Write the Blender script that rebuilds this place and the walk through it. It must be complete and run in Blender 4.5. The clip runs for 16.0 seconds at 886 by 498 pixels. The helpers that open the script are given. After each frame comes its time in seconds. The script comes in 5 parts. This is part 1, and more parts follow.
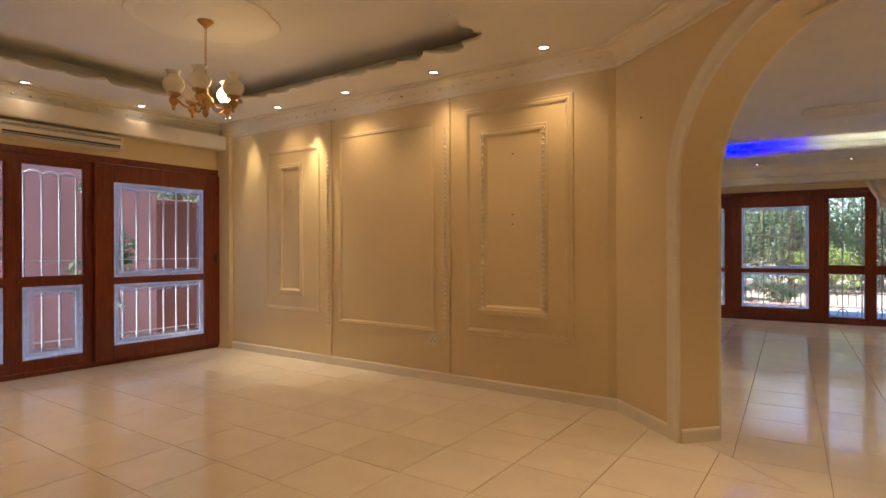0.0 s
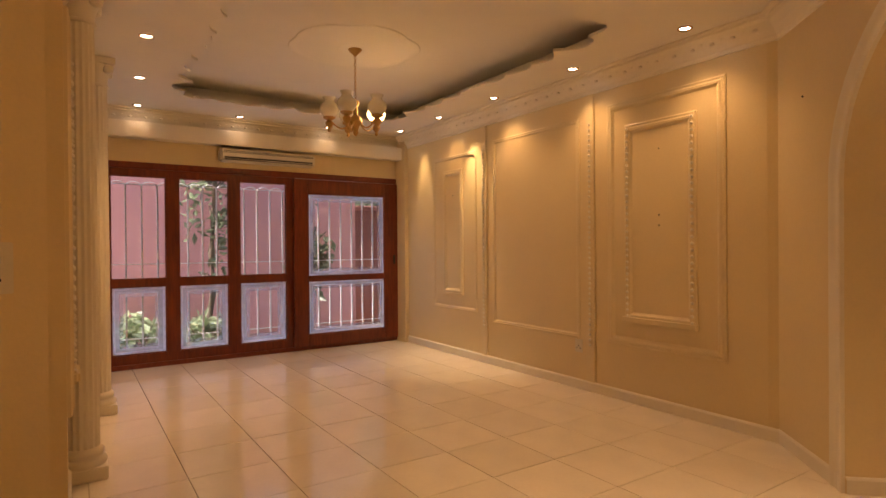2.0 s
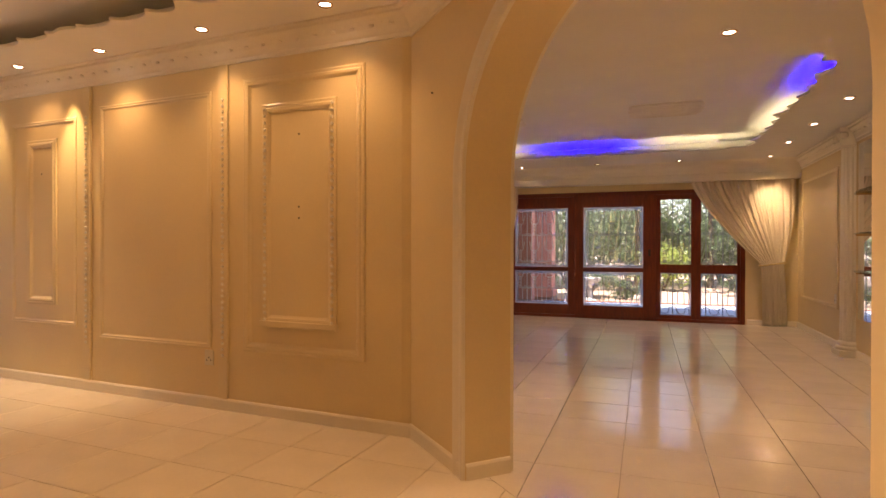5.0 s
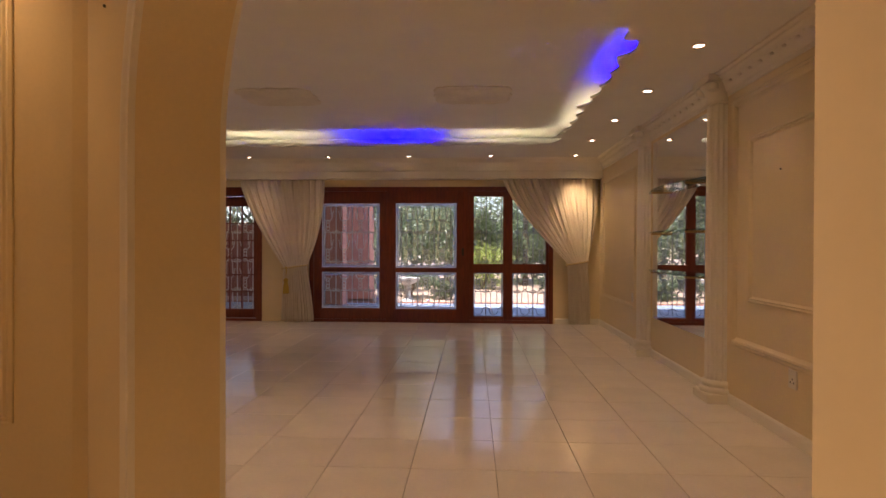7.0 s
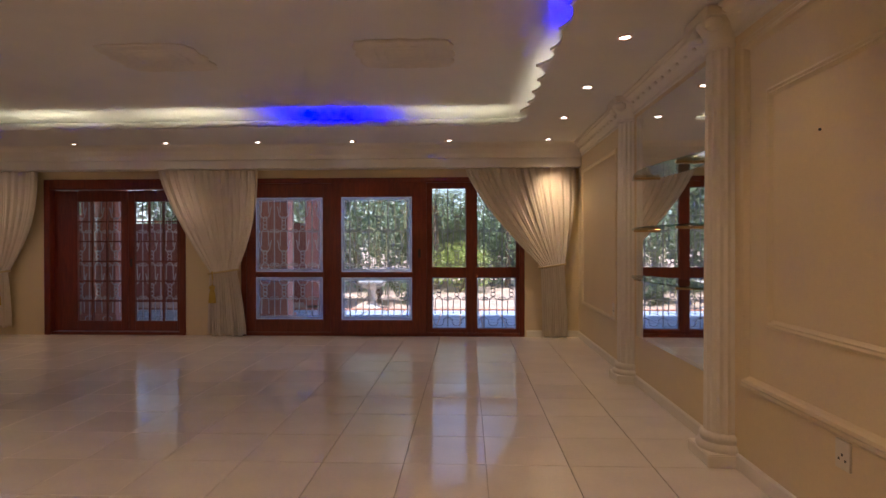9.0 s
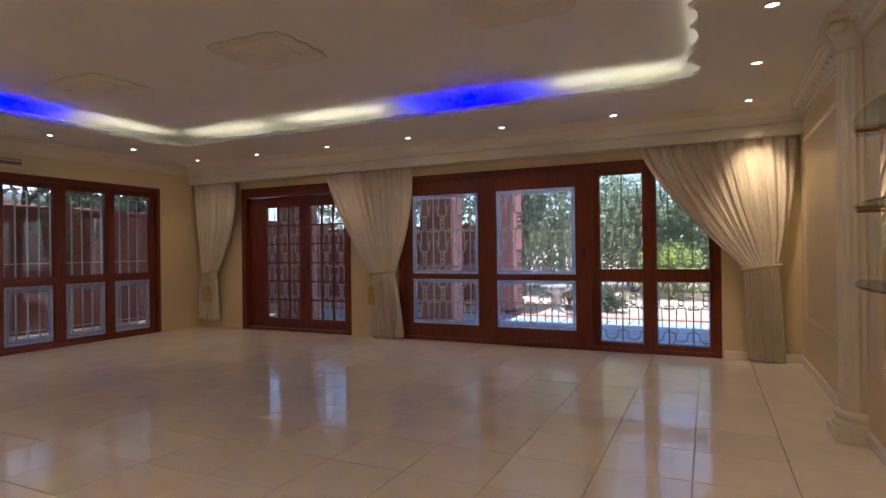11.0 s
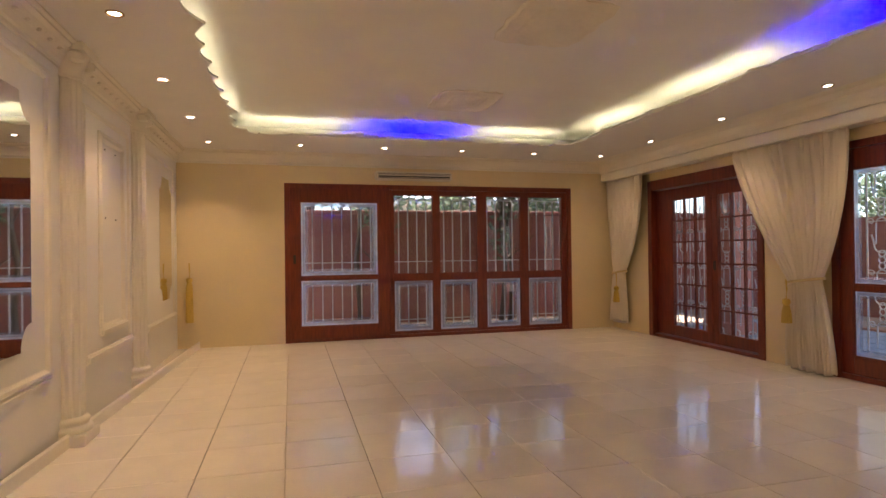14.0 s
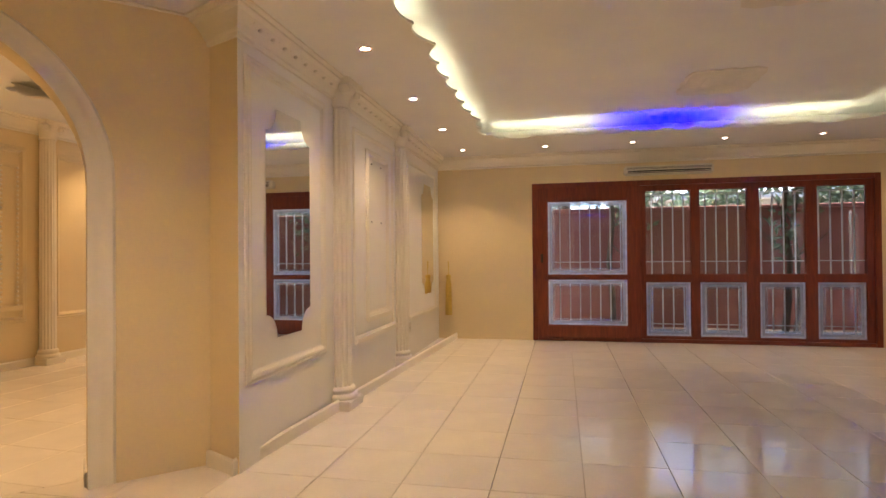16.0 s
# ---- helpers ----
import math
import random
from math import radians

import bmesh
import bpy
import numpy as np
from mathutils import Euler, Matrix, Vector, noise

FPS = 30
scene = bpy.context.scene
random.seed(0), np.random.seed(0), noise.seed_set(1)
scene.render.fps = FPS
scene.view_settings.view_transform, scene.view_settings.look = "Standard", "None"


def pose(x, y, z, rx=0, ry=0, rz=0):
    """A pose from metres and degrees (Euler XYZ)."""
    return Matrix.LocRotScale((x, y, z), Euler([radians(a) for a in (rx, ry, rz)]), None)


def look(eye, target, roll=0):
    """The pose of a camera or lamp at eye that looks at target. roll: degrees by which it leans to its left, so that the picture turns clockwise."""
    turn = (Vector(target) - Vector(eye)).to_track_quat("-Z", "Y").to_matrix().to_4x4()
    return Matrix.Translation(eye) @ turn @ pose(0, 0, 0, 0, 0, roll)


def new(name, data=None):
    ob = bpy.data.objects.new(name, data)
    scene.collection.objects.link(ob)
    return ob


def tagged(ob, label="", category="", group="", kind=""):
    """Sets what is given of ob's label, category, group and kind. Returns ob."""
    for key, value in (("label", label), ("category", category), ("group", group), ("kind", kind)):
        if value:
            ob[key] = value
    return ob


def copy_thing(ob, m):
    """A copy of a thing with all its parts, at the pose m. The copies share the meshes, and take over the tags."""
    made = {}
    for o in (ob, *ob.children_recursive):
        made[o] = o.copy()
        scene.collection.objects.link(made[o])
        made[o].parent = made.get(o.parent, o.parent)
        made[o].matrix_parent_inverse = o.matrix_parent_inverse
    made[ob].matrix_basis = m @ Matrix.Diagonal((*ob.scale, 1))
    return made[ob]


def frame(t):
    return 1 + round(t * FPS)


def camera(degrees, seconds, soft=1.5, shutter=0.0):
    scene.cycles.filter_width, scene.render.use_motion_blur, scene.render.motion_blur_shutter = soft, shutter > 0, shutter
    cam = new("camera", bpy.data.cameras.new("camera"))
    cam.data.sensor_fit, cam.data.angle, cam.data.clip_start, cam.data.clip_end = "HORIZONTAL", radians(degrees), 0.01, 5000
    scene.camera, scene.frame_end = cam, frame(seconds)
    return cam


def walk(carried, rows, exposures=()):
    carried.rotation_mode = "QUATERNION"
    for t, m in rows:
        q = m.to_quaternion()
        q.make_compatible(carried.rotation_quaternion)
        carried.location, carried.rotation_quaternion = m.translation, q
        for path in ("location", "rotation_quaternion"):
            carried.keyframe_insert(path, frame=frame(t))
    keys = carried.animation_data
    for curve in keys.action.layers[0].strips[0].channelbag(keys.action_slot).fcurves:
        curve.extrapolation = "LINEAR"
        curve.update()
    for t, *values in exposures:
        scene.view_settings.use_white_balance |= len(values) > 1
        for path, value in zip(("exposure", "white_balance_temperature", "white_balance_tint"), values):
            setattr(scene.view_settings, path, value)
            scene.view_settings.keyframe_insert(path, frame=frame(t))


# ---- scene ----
cam = camera(76.2, 16.0)
EXPOSURE = [(0, 1.58, 5700, 15), (1.5, 1.58, 6400, 20), (2.5, 1.55, 7450, 33), (4.0, 1.58, 7450, 34), (5.0, 1.75, 7250, 29), (7.5, 1.12, 6350, 27), (8.2, 1.05, 6050, 27), (10.5, 1.45, 5500, 19), (11, 1.28, 5550, 19), (11.5, 1.25, 5600, 18), (12, 1.4, 5700, 15), (13, 1.72, 6200, 19), (13.5, 1.9, 6300, 18), (15, 2.1, 6150, 16), (16, 2.25, 5950, 14)]
PATH = [
    (0, (0.552, 0.576, 1.245), (-0.493, 2.281, 1.242), -0.1),
    (0.5, (0.599, 0.613, 1.284), (-0.654, 2.172, 1.276), -0.4),
    (1, (0.725, 0.742, 1.313), (-0.721, 2.124, 1.301), -0.6),
    (1.5, (0.814, 0.849, 1.326), (-0.756, 2.089, 1.312), -0.7),
    (2.5, (1.24, 1.114, 1.277), (-0.369, 2.302, 1.266), -0.4),
    (3, (1.163, 1.045, 1.276), (-0.333, 2.373, 1.266), -0.3),
    (3.5, (1.098, 1.091, 1.243), (-0.271, 2.55, 1.243), -0.0),
    (4, (0.99, 1.192, 1.243), (-0.197, 2.802, 1.239), -0.0),
    (4.5, (0.955, 1.343, 1.243), (-0.011, 3.094, 1.234), 0.1),
    (5, (0.863, 1.557, 1.247), (0.189, 3.44, 1.239), 0.1),
    (5.2, (0.888, 1.656, 1.271), (0.302, 3.568, 1.253), 0.3),
    (7.5, (1.195, 2.958, 1.242), (1.134, 4.957, 1.233), -0.1),
    (8, (1.332, 3.335, 1.254), (1.294, 5.335, 1.242), -0.1),
    (8.2, (1.35, 3.459, 1.264), (1.327, 5.459, 1.251), -0.0),
    (10.5, (2.197, 4.73, 1.226), (1.61, 6.642, 1.22), -0.6),
    (11, (2.253, 4.984, 1.19), (1.403, 6.794, 1.197), -0.7),
    (11.5, (2.286, 5.345, 1.182), (1.242, 7.051, 1.195), -0.7),
    (12, (2.38, 5.735, 1.205), (1.157, 7.317, 1.211), -0.85),
    (12.5, (2.45, 6.055, 1.208), (0.985, 7.417, 1.213), -0.85),
    (13, (2.636, 6.397, 1.21), (0.926, 7.436, 1.215), -0.7),
    (13.5, (2.653, 6.609, 1.209), (0.802, 7.367, 1.224), -0.6),
    (14, (2.658, 6.743, 1.222), (0.727, 7.265, 1.234), -0.7),
    (14.5, (2.725, 6.91, 1.204), (0.741, 7.158, 1.221), -0.5),
    (15, (2.743, 7.012, 1.14), (0.744, 6.982, 1.177), -0.6),
    (15.5, (2.735, 7.036, 1.175), (0.751, 6.783, 1.201), -0.3),
    (16, (2.687, 7.076, 1.21), (0.73, 6.664, 1.231), -0.5),
]
walk(cam, [(t, look(eye, target, roll)) for t, eye, target, roll in PATH], EXPOSURE)

# ---- world, sun, exposure ----
SKY = 0.15
world = bpy.data.worlds.new("world")
scene.world = world
world.use_nodes = True
wn = world.node_tree.nodes
sky = wn.new("ShaderNodeTexSky")
sky.sky_type, sky.sun_disc = "NISHITA", False
sky.sun_elevation, sky.sun_rotation = radians(66.6), radians(193.4)
wn["Background"].inputs[1].default_value = SKY
world.node_tree.links.new(sky.outputs[0], wn["Background"].inputs[0])
sun_data = bpy.data.lights.new("sun", "SUN")
sun_data.energy, sun_data.angle, sun_data.color = 5.0, radians(0.6), (1.0, 0.94, 0.84)
sun = new("sun", sun_data)
sun.matrix_world = look((-2, 5.6, 20), (0, 14, 0))

# ---- plan, in metres ----
XD, XL, XR = -5.6, -5.375, 3.11          # dining window wall, living window wall, right wall
YP, YM, YF = 4.96, 5.31, 11.73           # panelled wall, mirror wall, garden wall
YW = 1.10                                 # dining column wall
HD, HL = 2.79, 2.61                        # ceilings
TILE = 0.475
PIVOT, SWING = (-0.638, 5.029), -3.2       # the dining room stands a little askew
ASKEW = pose(PIVOT[0], PIVOT[1], 0) @ pose(0, 0, 0, 0, 0, SWING) @ pose(-PIVOT[0], -PIVOT[1], 0)

# ---- small builders ----
def material(name):
    m = bpy.data.materials.new(name)
    m.use_nodes = True
    n, l = m.node_tree.nodes, m.node_tree.links
    return m, n, l, n["Principled BSDF"]


def surface(name, colour, rough=0.6, metal=0.0, vary=0.06, fine=60.0, coarse=2.5, bump=0.05, spec=0.5, stain=0.0, each=0.0):
    """A painted, plastered or woven surface: two scales of colour variation, stains and fine relief."""
    m, n, l, p = material(name)
    co = n.new("ShaderNodeTexCoord")
    a = n.new("ShaderNodeTexNoise")
    a.inputs["Scale"].default_value, a.inputs["Detail"].default_value = coarse, 5
    b = n.new("ShaderNodeTexNoise")
    b.inputs["Scale"].default_value, b.inputs["Detail"].default_value = fine, 3
    l.new(co.outputs["Object"], a.inputs["Vector"])
    l.new(co.outputs["Object"], b.inputs["Vector"])
    mix = n.new("ShaderNodeMath")
    mix.operation = "MULTIPLY_ADD"
    l.new(a.outputs["Fac"], mix.inputs[0])
    mix.inputs[1].default_value = 0.7
    half = n.new("ShaderNodeMath")
    half.operation = "MULTIPLY"
    half.inputs[1].default_value = 0.3
    l.new(b.outputs["Fac"], half.inputs[0])
    l.new(half.outputs[0], mix.inputs[2])
    r = n.new("ShaderNodeValToRGB")
    r.color_ramp.elements[0].position, r.color_ramp.elements[1].position = 0.3, 0.7
    r.color_ramp.elements[0].color = (*[c * (1 - vary) for c in colour], 1)
    r.color_ramp.elements[1].color = (*[min(1, c * (1 + vary)) for c in colour], 1)
    l.new(mix.outputs[0], r.inputs["Fac"])
    out = r.outputs["Color"]
    if each:
        info = n.new("ShaderNodeObjectInfo")
        hsv = n.new("ShaderNodeHueSaturation")
        mr = n.new("ShaderNodeMapRange")
        mr.inputs["To Min"].default_value, mr.inputs["To Max"].default_value = 1 - each, 1 + each
        l.new(info.outputs["Random"], mr.inputs["Value"])
        l.new(mr.outputs["Result"], hsv.inputs["Value"])
        l.new(out, hsv.inputs["Color"])
        out = hsv.outputs["Color"]
    l.new(out, p.inputs["Base Color"])
    p.inputs["Roughness"].default_value, p.inputs["Metallic"].default_value = rough, metal
    p.inputs["Specular IOR Level"].default_value = spec
    if bump:
        bp = n.new("ShaderNodeBump")
        bp.inputs["Strength"].default_value, bp.inputs["Distance"].default_value = bump, 0.01
        l.new(b.outputs["Fac"], bp.inputs["Height"])
        l.new(bp.outputs["Normal"], p.inputs["Normal"])
    return m


def wood(name, dark, light, rough=0.35):
    m, n, l, p = material(name)
    co, mp = n.new("ShaderNodeTexCoord"), n.new("ShaderNodeMapping")
    mp.inputs["Scale"].default_value = (9, 9, 0.9)
    l.new(co.outputs["Object"], mp.inputs["Vector"])
    a = n.new("ShaderNodeTexNoise")
    a.inputs["Scale"].default_value, a.inputs["Detail"].default_value = 4.0, 8
    a.inputs["Distortion"].default_value = 0.8
    l.new(mp.outputs["Vector"], a.inputs["Vector"])
    r = n.new("ShaderNodeValToRGB")
    r.color_ramp.elements[0].position, r.color_ramp.elements[1].position = 0.35, 0.68
    r.color_ramp.elements[0].color, r.color_ramp.elements[1].color = (*dark, 1), (*light, 1)
    l.new(a.outputs["Fac"], r.inputs["Fac"])
    l.new(r.outputs["Color"], p.inputs["Base Color"])
    p.inputs["Roughness"].default_value = rough
    bp = n.new("ShaderNodeBump")
    bp.inputs["Strength"].default_value, bp.inputs["Distance"].default_value = 0.06, 0.004
    l.new(a.outputs["Fac"], bp.inputs["Height"])
    l.new(bp.outputs["Normal"], p.inputs["Normal"])
    return m


def clear(name, tint, gloss, rough=0.0, body=0.0, body_colour=(0.8, 0.85, 0.9)):
    """A thin pane: mostly clear, partly mirror; body makes it milky."""
    m, n, l, p = material(name)
    n.remove(p)
    t, g, mx = n.new("ShaderNodeBsdfTransparent"), n.new("ShaderNodeBsdfGlossy"), n.new("ShaderNodeMixShader")
    t.inputs["Color"].default_value, g.inputs["Roughness"].default_value = (*tint, 1), rough
    lw, pw, ad = n.new("ShaderNodeLayerWeight"), n.new("ShaderNodeMath"), n.new("ShaderNodeMath")
    pw.operation, ad.operation = "POWER", "MULTIPLY_ADD"
    pw.inputs[1].default_value = 4.0
    ad.inputs[1].default_value, ad.inputs[2].default_value = 0.8, (gloss - 1) / 10
    l.new(lw.outputs["Facing"], pw.inputs[0])
    l.new(pw.outputs[0], ad.inputs[0])
    l.new(ad.outputs[0], mx.inputs[0])
    l.new(t.outputs[0], mx.inputs[1])
    l.new(g.outputs[0], mx.inputs[2])
    out = mx
    if body:
        d, tr, both, m2 = n.new("ShaderNodeBsdfDiffuse"), n.new("ShaderNodeBsdfTranslucent"), n.new("ShaderNodeMixShader"), n.new("ShaderNodeMixShader")
        d.inputs["Color"].default_value = tr.inputs["Color"].default_value = (*body_colour, 1)
        both.inputs[0].default_value = 0.6
        l.new(d.outputs[0], both.inputs[1])
        l.new(tr.outputs[0], both.inputs[2])
        noise_tex = n.new("ShaderNodeTexNoise")
        noise_tex.inputs["Scale"].default_value = 14
        mr = n.new("ShaderNodeMapRange")
        mr.inputs["To Min"].default_value, mr.inputs["To Max"].default_value = body * 0.6, min(1.0, body * 1.4)
        l.new(noise_tex.outputs["Fac"], mr.inputs["Value"])
        l.new(mr.outputs["Result"], m2.inputs[0])
        l.new(mx.outputs[0], m2.inputs[1])
        l.new(both.outputs[0], m2.inputs[2])
        out = m2
    l.new(out.outputs[0], n["Material Output"].inputs["Surface"])
    return m


def glow(name, colour, strength):
    m, n, l, p = material(name)
    p.inputs["Base Color"].default_value = (*[0.8 * c for c in colour], 1)
    p.inputs["Emission Color"].default_value = (*colour, 1)
    p.inputs["Emission Strength"].default_value = strength
    return m


def box(bm, x0, y0, z0, x1, y1, z1):
    v = [bm.verts.new(c) for c in ((x0, y0, z0), (x1, y0, z0), (x1, y1, z0), (x0, y1, z0), (x0, y0, z1), (x1, y0, z1), (x1, y1, z1), (x0, y1, z1))]
    for f in ((3, 2, 1, 0), (4, 5, 6, 7), (0, 1, 5, 4), (1, 2, 6, 5), (2, 3, 7, 6), (3, 0, 4, 7)):
        bm.faces.new([v[i] for i in f])


def boxes(*dims):
    bm = bmesh.new()
    for d in dims:
        box(bm, min(d[0], d[3]), min(d[1], d[4]), min(d[2], d[5]), max(d[0], d[3]), max(d[1], d[4]), max(d[2], d[5]))
    return bm


def bevelled(bm, w=0.004, seg=1):
    bmesh.ops.bevel(bm, geom=bm.edges[:], offset=w, segments=seg, affect="EDGES", clamp_overlap=True)
    return bm


def prism(bm, poly, z0, z1):
    """An upright prism over a counter-clockwise outline."""
    lo, hi = [bm.verts.new((x, y, z0)) for x, y in poly], [bm.verts.new((x, y, z1)) for x, y in poly]
    n = len(poly)
    bm.faces.new(list(reversed(lo)))
    bm.faces.new(hi)
    for i in range(n):
        bm.faces.new((lo[i], lo[(i + 1) % n], hi[(i + 1) % n], hi[i]))


def rings(bm, loops, closed=True, cap=False):
    """Skin a row of loops of equal length."""
    vs = [[bm.verts.new(p) for p in lp] for lp in loops]
    n = len(vs[0])
    for a, b in zip(vs, vs[1:]):
        for i in range(n if closed else n - 1):
            bm.faces.new((a[i], a[(i + 1) % n], b[(i + 1) % n], b[i]))
    if cap:
        bm.faces.new(list(reversed(vs[0])))
        bm.faces.new(vs[-1])
    return vs


def lathe(bm, profile, cx=0, cy=0, cz=0, seg=24, flute=0.0, flutes=0):
    loops = []
    for r, z in profile:
        lp = []
        for i in range(seg):
            a = 2 * math.pi * i / seg
            rr = r * (1 - flute * (0.5 + 0.5 * math.cos(a * flutes))) if flutes else r
            lp.append((cx + rr * math.cos(a), cy + rr * math.sin(a), cz + z))
        loops.append(lp)
    rings(bm, loops, True, True)


def tube(bm, pts, r, seg=8, closed=False):
    pts = [Vector(p) for p in pts]
    loops, n = [], len(pts)
    for i, p in enumerate(pts):
        a, b = pts[max(i - 1, 0)], pts[min(i + 1, n - 1)]
        if closed:
            a, b = pts[(i - 1) % n], pts[(i + 1) % n]
        d = (b - a).normalized()
        s = d.cross(Vector((0, 0, 1)))
        if s.length < 0.05:
            s = d.cross(Vector((1, 0, 0)))
        s.normalize()
        u = s.cross(d)
        rr = r[i] if isinstance(r, (list, tuple)) else r
        loops.append([p + rr * (math.cos(2 * math.pi * k / seg) * s + math.sin(2 * math.pi * k / seg) * u) for k in range(seg)])
    if closed:
        loops.append(loops[0])
        rings(bm, loops)
    else:
        rings(bm, loops, True, True)


def part(name, bm, mat, parent=None, label="", smooth=False):
    me = bpy.data.meshes.new(name)
    bmesh.ops.recalc_face_normals(bm, faces=bm.faces[:])
    bm.to_mesh(me)
    bm.free()
    me.materials.append(mat)
    if smooth:
        for f in me.polygons:
            f.use_smooth = True
        me.set_sharp_from_angle(angle=radians(40))
    ob = new(name, me)
    ob.parent = parent
    return tagged(ob, label) if label else ob


def thing(name, label, category, group="", kind="", at=(0, 0, 0)):
    ob = new(name)
    ob.location = at
    ob.empty_display_size = 0.1
    return tagged(ob, label, category, group, kind)


def structure(name, bm, mat, label, category, smooth=False):
    return tagged(part(name, bm, mat, None, "", smooth), label, category, "", "structure")


# ---- materials ----
CREAM = surface("cream wall paint", (0.77, 0.63, 0.37), 0.42, vary=0.05, bump=0.05, coarse=1.3)
TRIM = surface("ivory gloss paint", (0.83, 0.77, 0.64), 0.3, vary=0.04, bump=0.03)
PALE = surface("ivory wall paint", (0.84, 0.80, 0.72), 0.42, vary=0.04, bump=0.05, coarse=1.3)
CEIL = surface("ceiling paint", (0.80, 0.77, 0.71), 0.7, vary=0.03, bump=0.04)
CREAMG = surface("cream gloss paint", (0.78, 0.65, 0.40), 0.34, vary=0.04, bump=0.03)
ROSE = surface("aged plaster relief", (0.76, 0.70, 0.58), 0.7, vary=0.10, bump=0.1, fine=25)
MAHOG = wood("mahogany stain", (0.135, 0.023, 0.010), (0.225, 0.042, 0.015), 0.3)
TILES = surface("polished cream tile", (0.84, 0.77, 0.66), 0.11, vary=0.06, bump=0.01, coarse=3.5, fine=40, each=0.04)
GROUT = surface("tile grout", (0.55, 0.47, 0.37), 0.8, vary=0.1)
GLASS = clear("window glass", (0.93, 0.95, 0.96), 1.45)
FROST = clear("frosted film edge", (0.85, 0.9, 0.98), 1.3, 0.3, 0.72, (0.78, 0.83, 0.95))
FROSTM = clear("half frosted film", (0.88, 0.92, 0.98), 1.3, 0.3, 0.42, (0.76, 0.82, 0.95))
FROSTL = clear("thin frosted film", (0.92, 0.95, 1.0), 1.3, 0.3, 0.18, (0.76, 0.82, 0.95))
SHELFGLASS = clear("green edged shelf glass", (0.80, 0.90, 0.86), 1.5)
MIRROR = surface("silvered mirror", (0.86, 0.87, 0.87), 0.02, 1.0, vary=0.0, bump=0)
WHITEBAR = surface("white painted bars", (0.84, 0.85, 0.88), 0.4, vary=0.05)
GREYBAR = surface("grey painted grille", (0.42, 0.44, 0.50), 0.45, vary=0.08)
def leafy(name, colour, *a, **k):
    """Leaves that let part of the light through."""
    m = surface(name, colour, *a, **k)
    n, l = m.node_tree.nodes, m.node_tree.links
    p = n["Principled BSDF"]
    tr, mx = n.new("ShaderNodeBsdfTranslucent"), n.new("ShaderNodeMixShader")
    tr.inputs["Color"].default_value = (colour[0] * 2.6, colour[1] * 2.5, colour[2] * 2.4, 1)
    mx.inputs[0].default_value = 0.5
    l.new(p.outputs[0], mx.inputs[1])
    l.new(tr.outputs[0], mx.inputs[2])
    l.new(mx.outputs[0], n["Material Output"].inputs["Surface"])
    return m


CLOTH = surface("ivory curtain cloth", (0.78, 0.70, 0.57), 0.85, vary=0.06, fine=160, bump=0.15, spec=0.2)
GOLD = surface("gold tassel thread", (0.62, 0.42, 0.07), 0.6, vary=0.2, fine=120, bump=0.2)
CORD = surface("pale gold cord", (0.66, 0.52, 0.26), 0.7, vary=0.15, fine=140, bump=0.25)
BRASS = surface("aged brass", (0.50, 0.32, 0.13), 0.28, 1.0, vary=0.08)
PLASTIC = surface("ivory plastic", (0.74, 0.68, 0.54), 0.35, vary=0.03, bump=0.0)
DARKP = surface("dark plastic", (0.03, 0.025, 0.02), 0.5, vary=0.1)
OPAL = surface("opal glass shade", (0.88, 0.85, 0.78), 0.2, vary=0.04)
LITOPAL = glow("lit opal glass shade", (1.0, 0.72, 0.30), 3.2)
LAMPW = glow("downlight lens", (1.0, 0.88, 0.68), 9.0)
LEDW = glow("warm white led strip", (1.0, 0.96, 0.64), 5.2)
LEDB = glow("blue led strip", (0.0, 0.0, 1.0), 34.0)
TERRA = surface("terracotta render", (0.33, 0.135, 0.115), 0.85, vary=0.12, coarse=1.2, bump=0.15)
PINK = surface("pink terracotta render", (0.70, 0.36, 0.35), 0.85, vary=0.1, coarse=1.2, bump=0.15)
SALMON = surface("salmon pillar paint", (0.58, 0.27, 0.22), 0.8, vary=0.1, bump=0.12)
PATIO = surface("patio paving", (0.30, 0.38, 0.50), 0.55, vary=0.16, coarse=3, each=0.08)
SOIL = surface("garden soil and leaf litter", (0.42, 0.31, 0.23), 0.95, vary=0.45, coarse=4, bump=0.4)
KERB = surface("terracotta kerb", (0.40, 0.20, 0.13), 0.8, vary=0.15)
BARK = surface("bark", (0.13, 0.10, 0.07), 0.9, vary=0.35, bump=0.5, fine=30)
LEAF = leafy("dark green leaves", (0.10, 0.13, 0.08), 0.3, vary=0.45, coarse=6, bump=0)
LEAFC = leafy("bright yellow green leaves", (0.24, 0.29, 0.10), 0.35, vary=0.35, coarse=6, bump=0)
LEAFB = leafy("light green leaves", (0.18, 0.23, 0.15), 0.3, vary=0.4, coarse=6, bump=0)
CANE = surface("bamboo cane", (0.22, 0.22, 0.10), 0.5, vary=0.3)
STONE = surface("pale cast stone", (0.55, 0.54, 0.50), 0.8, vary=0.15)
ROOFW = surface("white roof", (0.75, 0.77, 0.80), 0.6, vary=0.05)

# ---- floor, walls ----
structure("floor", boxes((-5.9, -2.4, -0.2, 3.5, 12.0, -0.012)), GROUT, "sunken grout bed under polished cream floor tiles", "floor")
W = 0.25
U45 = math.sqrt(0.5)


